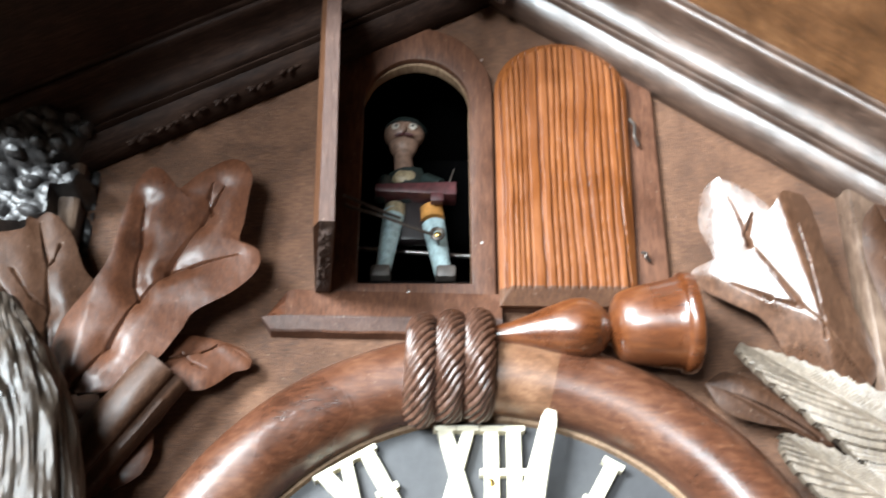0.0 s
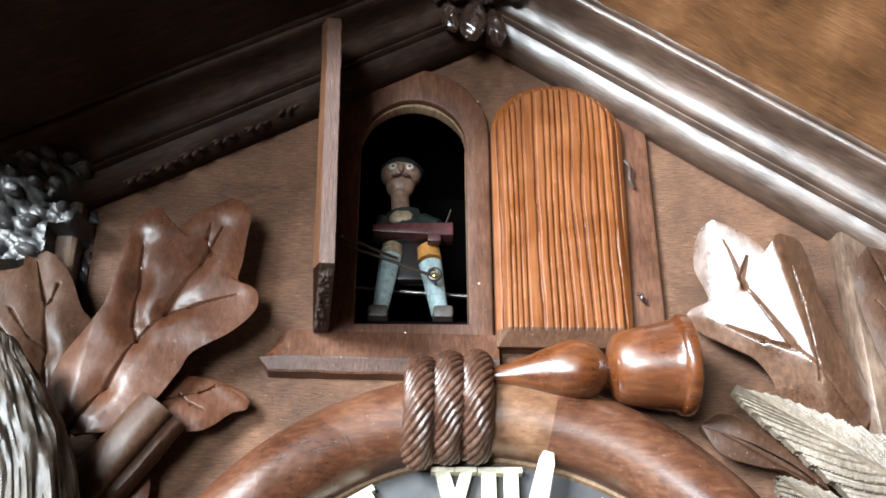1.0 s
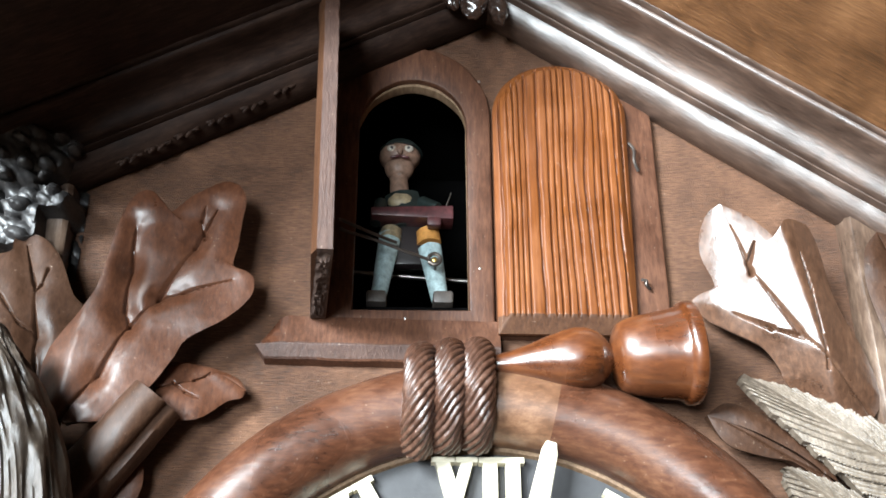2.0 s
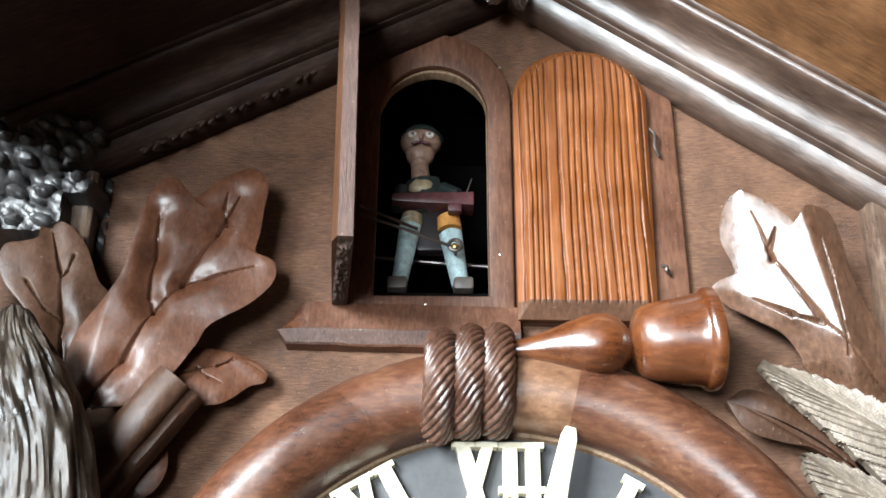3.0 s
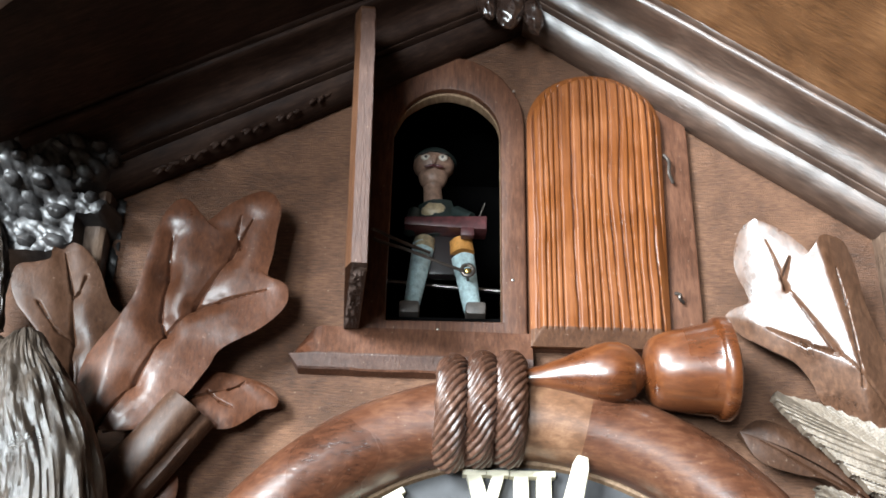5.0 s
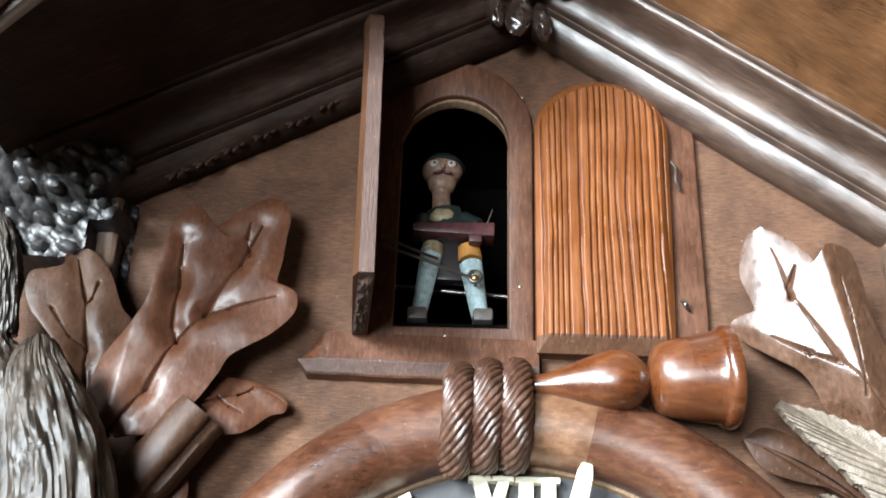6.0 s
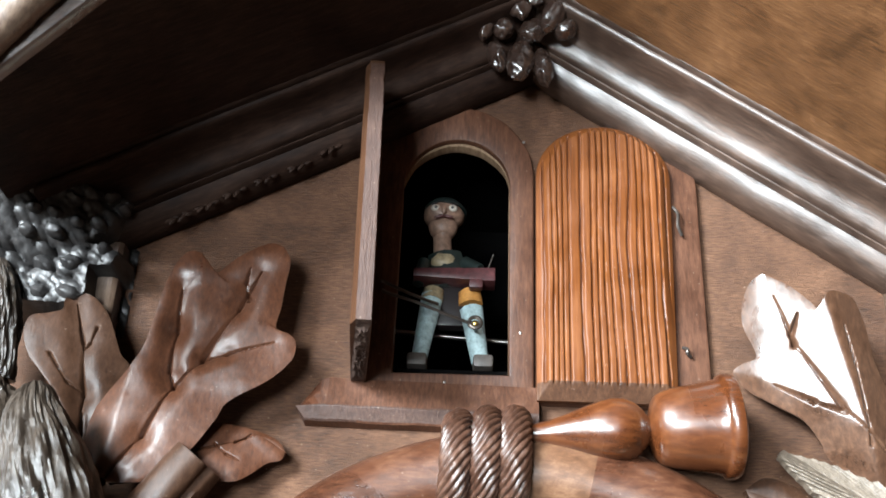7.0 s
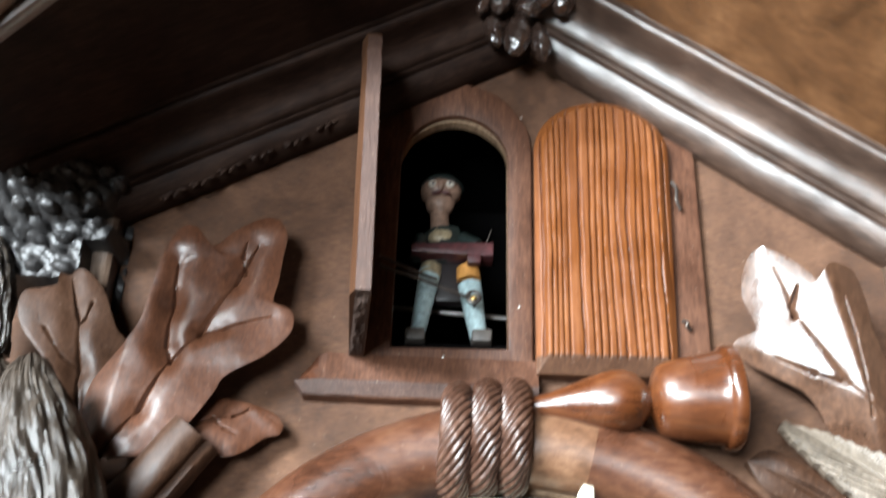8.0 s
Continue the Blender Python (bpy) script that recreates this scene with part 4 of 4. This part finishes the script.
# ---- hanging game: fur and feathers ----
def fur(path, radius, seed):
    def r(s, w):
        base = float(np.interp(s, np.linspace(0, 1, len(radius)), radius))
        lock = noise.noise(Vector((math.cos(w) * 3.4 + seed, math.sin(w) * 3.4, s * 6))) * 0.16
        hair = noise.noise(Vector((math.cos(w) * 11, math.sin(w) * 11 + seed, s * 9))) * 0.09
        fine = abs(noise.noise(Vector((math.cos(w) * 30 + 3 * lock, math.sin(w) * 30, s * 9 + seed)))) * 0.08
        return base * (1 + lock) + (hair - fine) * min(1.0, base)
    return tube(curve(path, 240), r, 150)


hare = fur([(-12.87, -3.58, -2.28), (-12.58, -3.77, -3.41), (-11.92, -3.82, -5.02), (-11.17, -3.82, -7.1), (-10.79, -3.73, -9.84), (-10.6, -3.44, -14.09)], [0.45, 0.95, 1.3, 1.55, 1.8, 2.0], 3)
tube(curve([(-15.3, -1.7, -1.2), (-14.9, -1.9, -2.2), (-14.3, -2.1, -3.8), (-13.4, -2.2, -6.5), (-12.8, -2.0, -11)], 110),
     lambda s, w: (0.35 + 1.0 * min(1, s * 2.2)) * (1 + 0.16 * noise.noise(Vector((math.cos(w) * 3, math.sin(w) * 3, s * 8)))) + 0.10 * noise.noise(Vector((math.cos(w) * 10, math.sin(w) * 10, s * 16))), 70, hare)
part("carved_hare", hare, FUR, clock, "greyish carved hanging hare with tooled fur")
paw = fur([(-15.9, -1.9, 2.9), (-15.5, -2.0, 1.8), (-15.2, -2.0, 0.4), (-15.0, -1.8, -1.4)], [0.35, 0.62, 0.7, 0.6], 8)
part("carved_paw", paw, FUR, clock, "greyish carved paw with tooled fur")


def feather(rib, one, other, level, tilt, dome, slant, thick=0.35):
    """A carved flight feather: two vanes cut into slanting barbs, with ragged edges."""
    steps, across = 320, 26
    mid = curve(rib, steps)
    long = float(np.sum(np.hypot(*np.diff(mid, axis=0).T)))
    c = mid[steps // 2]
    bm = bmesh.new()
    for sign, side in ((1, one), (-1, other)):
        edge = curve(side, steps)
        rows, under = [], []
        for i, (m, e) in enumerate(zip(mid, edge)):
            row, low = [], []
            for j in range(across + 1):
                v = j / across
                g = i / (steps - 1) * long - slant * v
                saw = (g * 1.9 + 0.35 * noise.noise(Vector((g, sign, 0)))) % 1.0
                reach = v * (1 - 0.10 * saw * v - 0.05 * noise.noise(Vector((g * 2.5, v, sign))) * v)
                p = m + (e - m) * reach
                y = level + tilt[0] * (p[0] - c[0]) + tilt[1] * (p[1] - c[1]) - dome * (1 - v ** 2)
                y += 0.11 * saw * min(1, v * 4) + 0.05 * abs(math.sin(g * 19 + 2 * noise.noise(Vector((g, v, 1))))) * min(1, v * 3)
                y -= 0.10 * math.exp(-(v / 0.08) ** 2)
                row.append((p[0], y, p[1]))
                low.append((p[0], y + thick, p[1]))
            rows.append(row), under.append(low)
        sheet(rows, bm), sheet(under, bm)
        sheet([[r[-1] for r in rows], [r[-1] for r in under]], bm)
    bmesh.ops.remove_doubles(bm, verts=bm.verts, dist=0.003)
    return bm


part("carved_feather", feather([(17.2, -7.2), (15.0, -5.9), (12.8, -4.5), (10.5, -3.08)],
                               [(17.0, -4.9), (15.2, -4.5), (13.2, -3.75), (11.8, -3.25), (10.5, -3.02)],
                               [(16.4, -9.0), (14.6, -7.35), (12.4, -5.2), (11.0, -3.8), (10.46, -3.12)], -1.95, (0.0, -0.10), 0.25, 1.5), FEATHER, clock, "greyish carved wing feather with cut barbs")
part("carved_feather", feather([(17.0, -9.9), (15.0, -8.4), (13.2, -7.2), (11.55, -6.05)],
                               [(16.8, -8.4), (15.0, -7.3), (13.2, -6.35), (12.0, -5.9), (11.55, -5.9)],
                               [(16.4, -11.5), (14.6, -9.6), (13.0, -8.2), (11.9, -7.0), (11.55, -6.3)], -1.7, (0.0, -0.10), 0.25, 1.2), FEATHER, clock, "greyish carved wing feather with cut barbs")

# ---- the little figure in the window: one plain painted wooden body ----
doll = bmesh.new()
PAINTS = [SKIN, BLUE, ORANGE, CRIMSON, GREEN, GREYPAINT, BEIGE, EYE, BLACK, BRASS, DARK_WIRE]
skin, blue, orange, crimson, green, grey, beige, white, black, brass, wire = range(11)


def limb(a, b, ra, rb, mat, y=0.0, flat=0.9):
    tube([Vector(a).lerp(Vector(b), k / 8) for k in range(9)], lambda s, w: (ra + (rb - ra) * s) * (1 + 0.06 * math.cos(4 * w)), 14, doll, mat, flat)


limb((-0.78, 0.95, 3.55), (-1.18, 0.80, 0.85), 0.40, 0.27, blue)       # one leg
limb((0.66, 0.95, 3.05), (1.02, 0.75, 0.85), 0.42, 0.30, blue)         # the other
limb((0.58, 0.95, 3.75), (0.64, 0.92, 3.2), 0.40, 0.435, orange)       # breeches
limb((-0.74, 0.95, 3.8), (-0.80, 0.92, 3.35), 0.36, 0.40, beige)
for x in (-1.22, 1.12):
    box(x - 0.36, x + 0.36, 0.10, 1.15, 0.452, 0.95, doll, 0.14, grey)   # shoes
box(-0.62, 0.55, 0.95, 1.55, 2.35, 4.2, doll, 0.2, black)               # coat tails
limb((-0.25, 1.25, 3.9), (-0.40, 1.25, 5.45), 0.95, 0.62, green, flat=0.6)
knob(doll, (-0.42, 1.0, 5.0), (0.50, 0.26, 0.36), (0, 0, 0), 0.15, 2, 3, beige)
limb((-0.45, 1.25, 5.2), (-0.53, 1.25, 6.2), 0.36, 0.33, skin)
knob(doll, (-0.50, 1.3, 7.13), (0.80, 0.66, 0.58), (0, 4, 0), 0.05, 1, 3, skin)
knob(doll, (-0.50, 1.25, 6.6), (0.56, 0.48, 0.52), (0, 0, 0), 0.05, 5, 3, skin)
knob(doll, (-0.50, 1.25, 6.3), (0.34, 0.34, 0.42), (0, 0, 0), 0.1, 3, 2, skin)
lathe((-0.45, 1.55, 7.43), (0.06, 0.05, 1), [(0, 0.0), (0.0, 0.84), (0.08, 0.84), (0.2, 0.74), (0.36, 0.6), (0.46, 0.4), (0.5, 0.0)], 24, doll, green)
for x in (-0.80, -0.16):                                                    # plain round eyes
    knob(doll, (x, 0.74, 7.19), (0.20, 0.10, 0.16), (0, 0, 0), 0, 0, 2, white)
    knob(doll, (x, 0.65, 7.18), (0.07, 0.035, 0.07), (0, 0, 0), 0, 0, 1, black)
    knob(doll, (x, 0.80, 7.41), (0.24, 0.06, 0.06), (0, 8 if x > -0.5 else -8, 0), 0, 0, 1, black)
knob(doll, (-0.48, 0.62, 7.05), (0.11, 0.13, 0.2), (0, 0, 0), 0, 0, 2, skin)
for sx in (-1, 1):
    knob(doll, (-0.49 + 0.17 * sx, 0.66, 6.78), (0.22, 0.07, 0.07), (0, 12 * sx, 0), 0, 0, 2, crimson)
tray = box(-1.5, 1.5, 0.15, 1.05, -0.27, 0.27, None, 0.06, crimson)
for v in tray.verts:
    k = (v.co.x + 1.5) / 3.0
    v.co.z = 4.12 + v.co.z * (0.55 + 0.5 * k) + 0.04 * noise.noise(v.co * 2)
me = bpy.data.meshes.new("tray")
tray.to_mesh(me)
tray.free()
doll.from_mesh(me)
bpy.data.meshes.remove(me)
limb((-1.15, 1.0, 5.0), (-1.35, 0.75, 3.9), 0.24, 0.2, green)
limb((0.35, 1.0, 5.0), (0.95, 0.55, 4.5), 0.24, 0.2, green)
limb((1.2, 0.3, 4.3), (1.42, 0.2, 4.95), 0.03, 0.02, wire)
box(0.55, 1.05, 0.1, 0.5, 3.55, 3.9, doll, 0.08, crimson)
tube(curve([(-2.6, -0.7, 3.25), (-2.45, -0.62, 3.27), (-1.6, -0.4, 2.97), (-0.55, 0.3, 2.9)], 24), 0.06, 8, doll, wire)
tube(curve([(-2.55, -0.6, 2.97), (-2.3, -0.55, 2.86), (-1.39, -0.5, 2.60), (-0.17, -0.45, 2.14), (0.66, -0.3, 1.9)], 30), 0.06, 8, doll, wire)
ring = [(0.80 + 0.21 * math.cos(a), -0.25, 1.97 + 0.21 * math.sin(a)) for a in np.linspace(0, 2 * math.pi, 25)]
tube(ring, 0.075, 8, doll, wire)
knob(doll, (0.80, -0.12, 1.97), (0.15, 0.12, 0.15), (0, 0, 0), 0, 0, 2, brass)
limb((0.80, -0.1, 1.97), (0.85, 0.7, 1.95), 0.06, 0.06, wire)
figure = part("automaton_doll", doll, PAINTS, None, "")
figure.location = (0, 0, HANG)
tagged(figure, "small painted wooden automaton doll holding a crimson tray", "doll")
rod = part("mechanism_rod", tube([(-2.9, 2.0, 2.58), (0.0, 2.0, 2.36), (2.9, 2.0, 2.16)], 0.09, 10), STEEL, clock, "bright steel rod behind the figure")
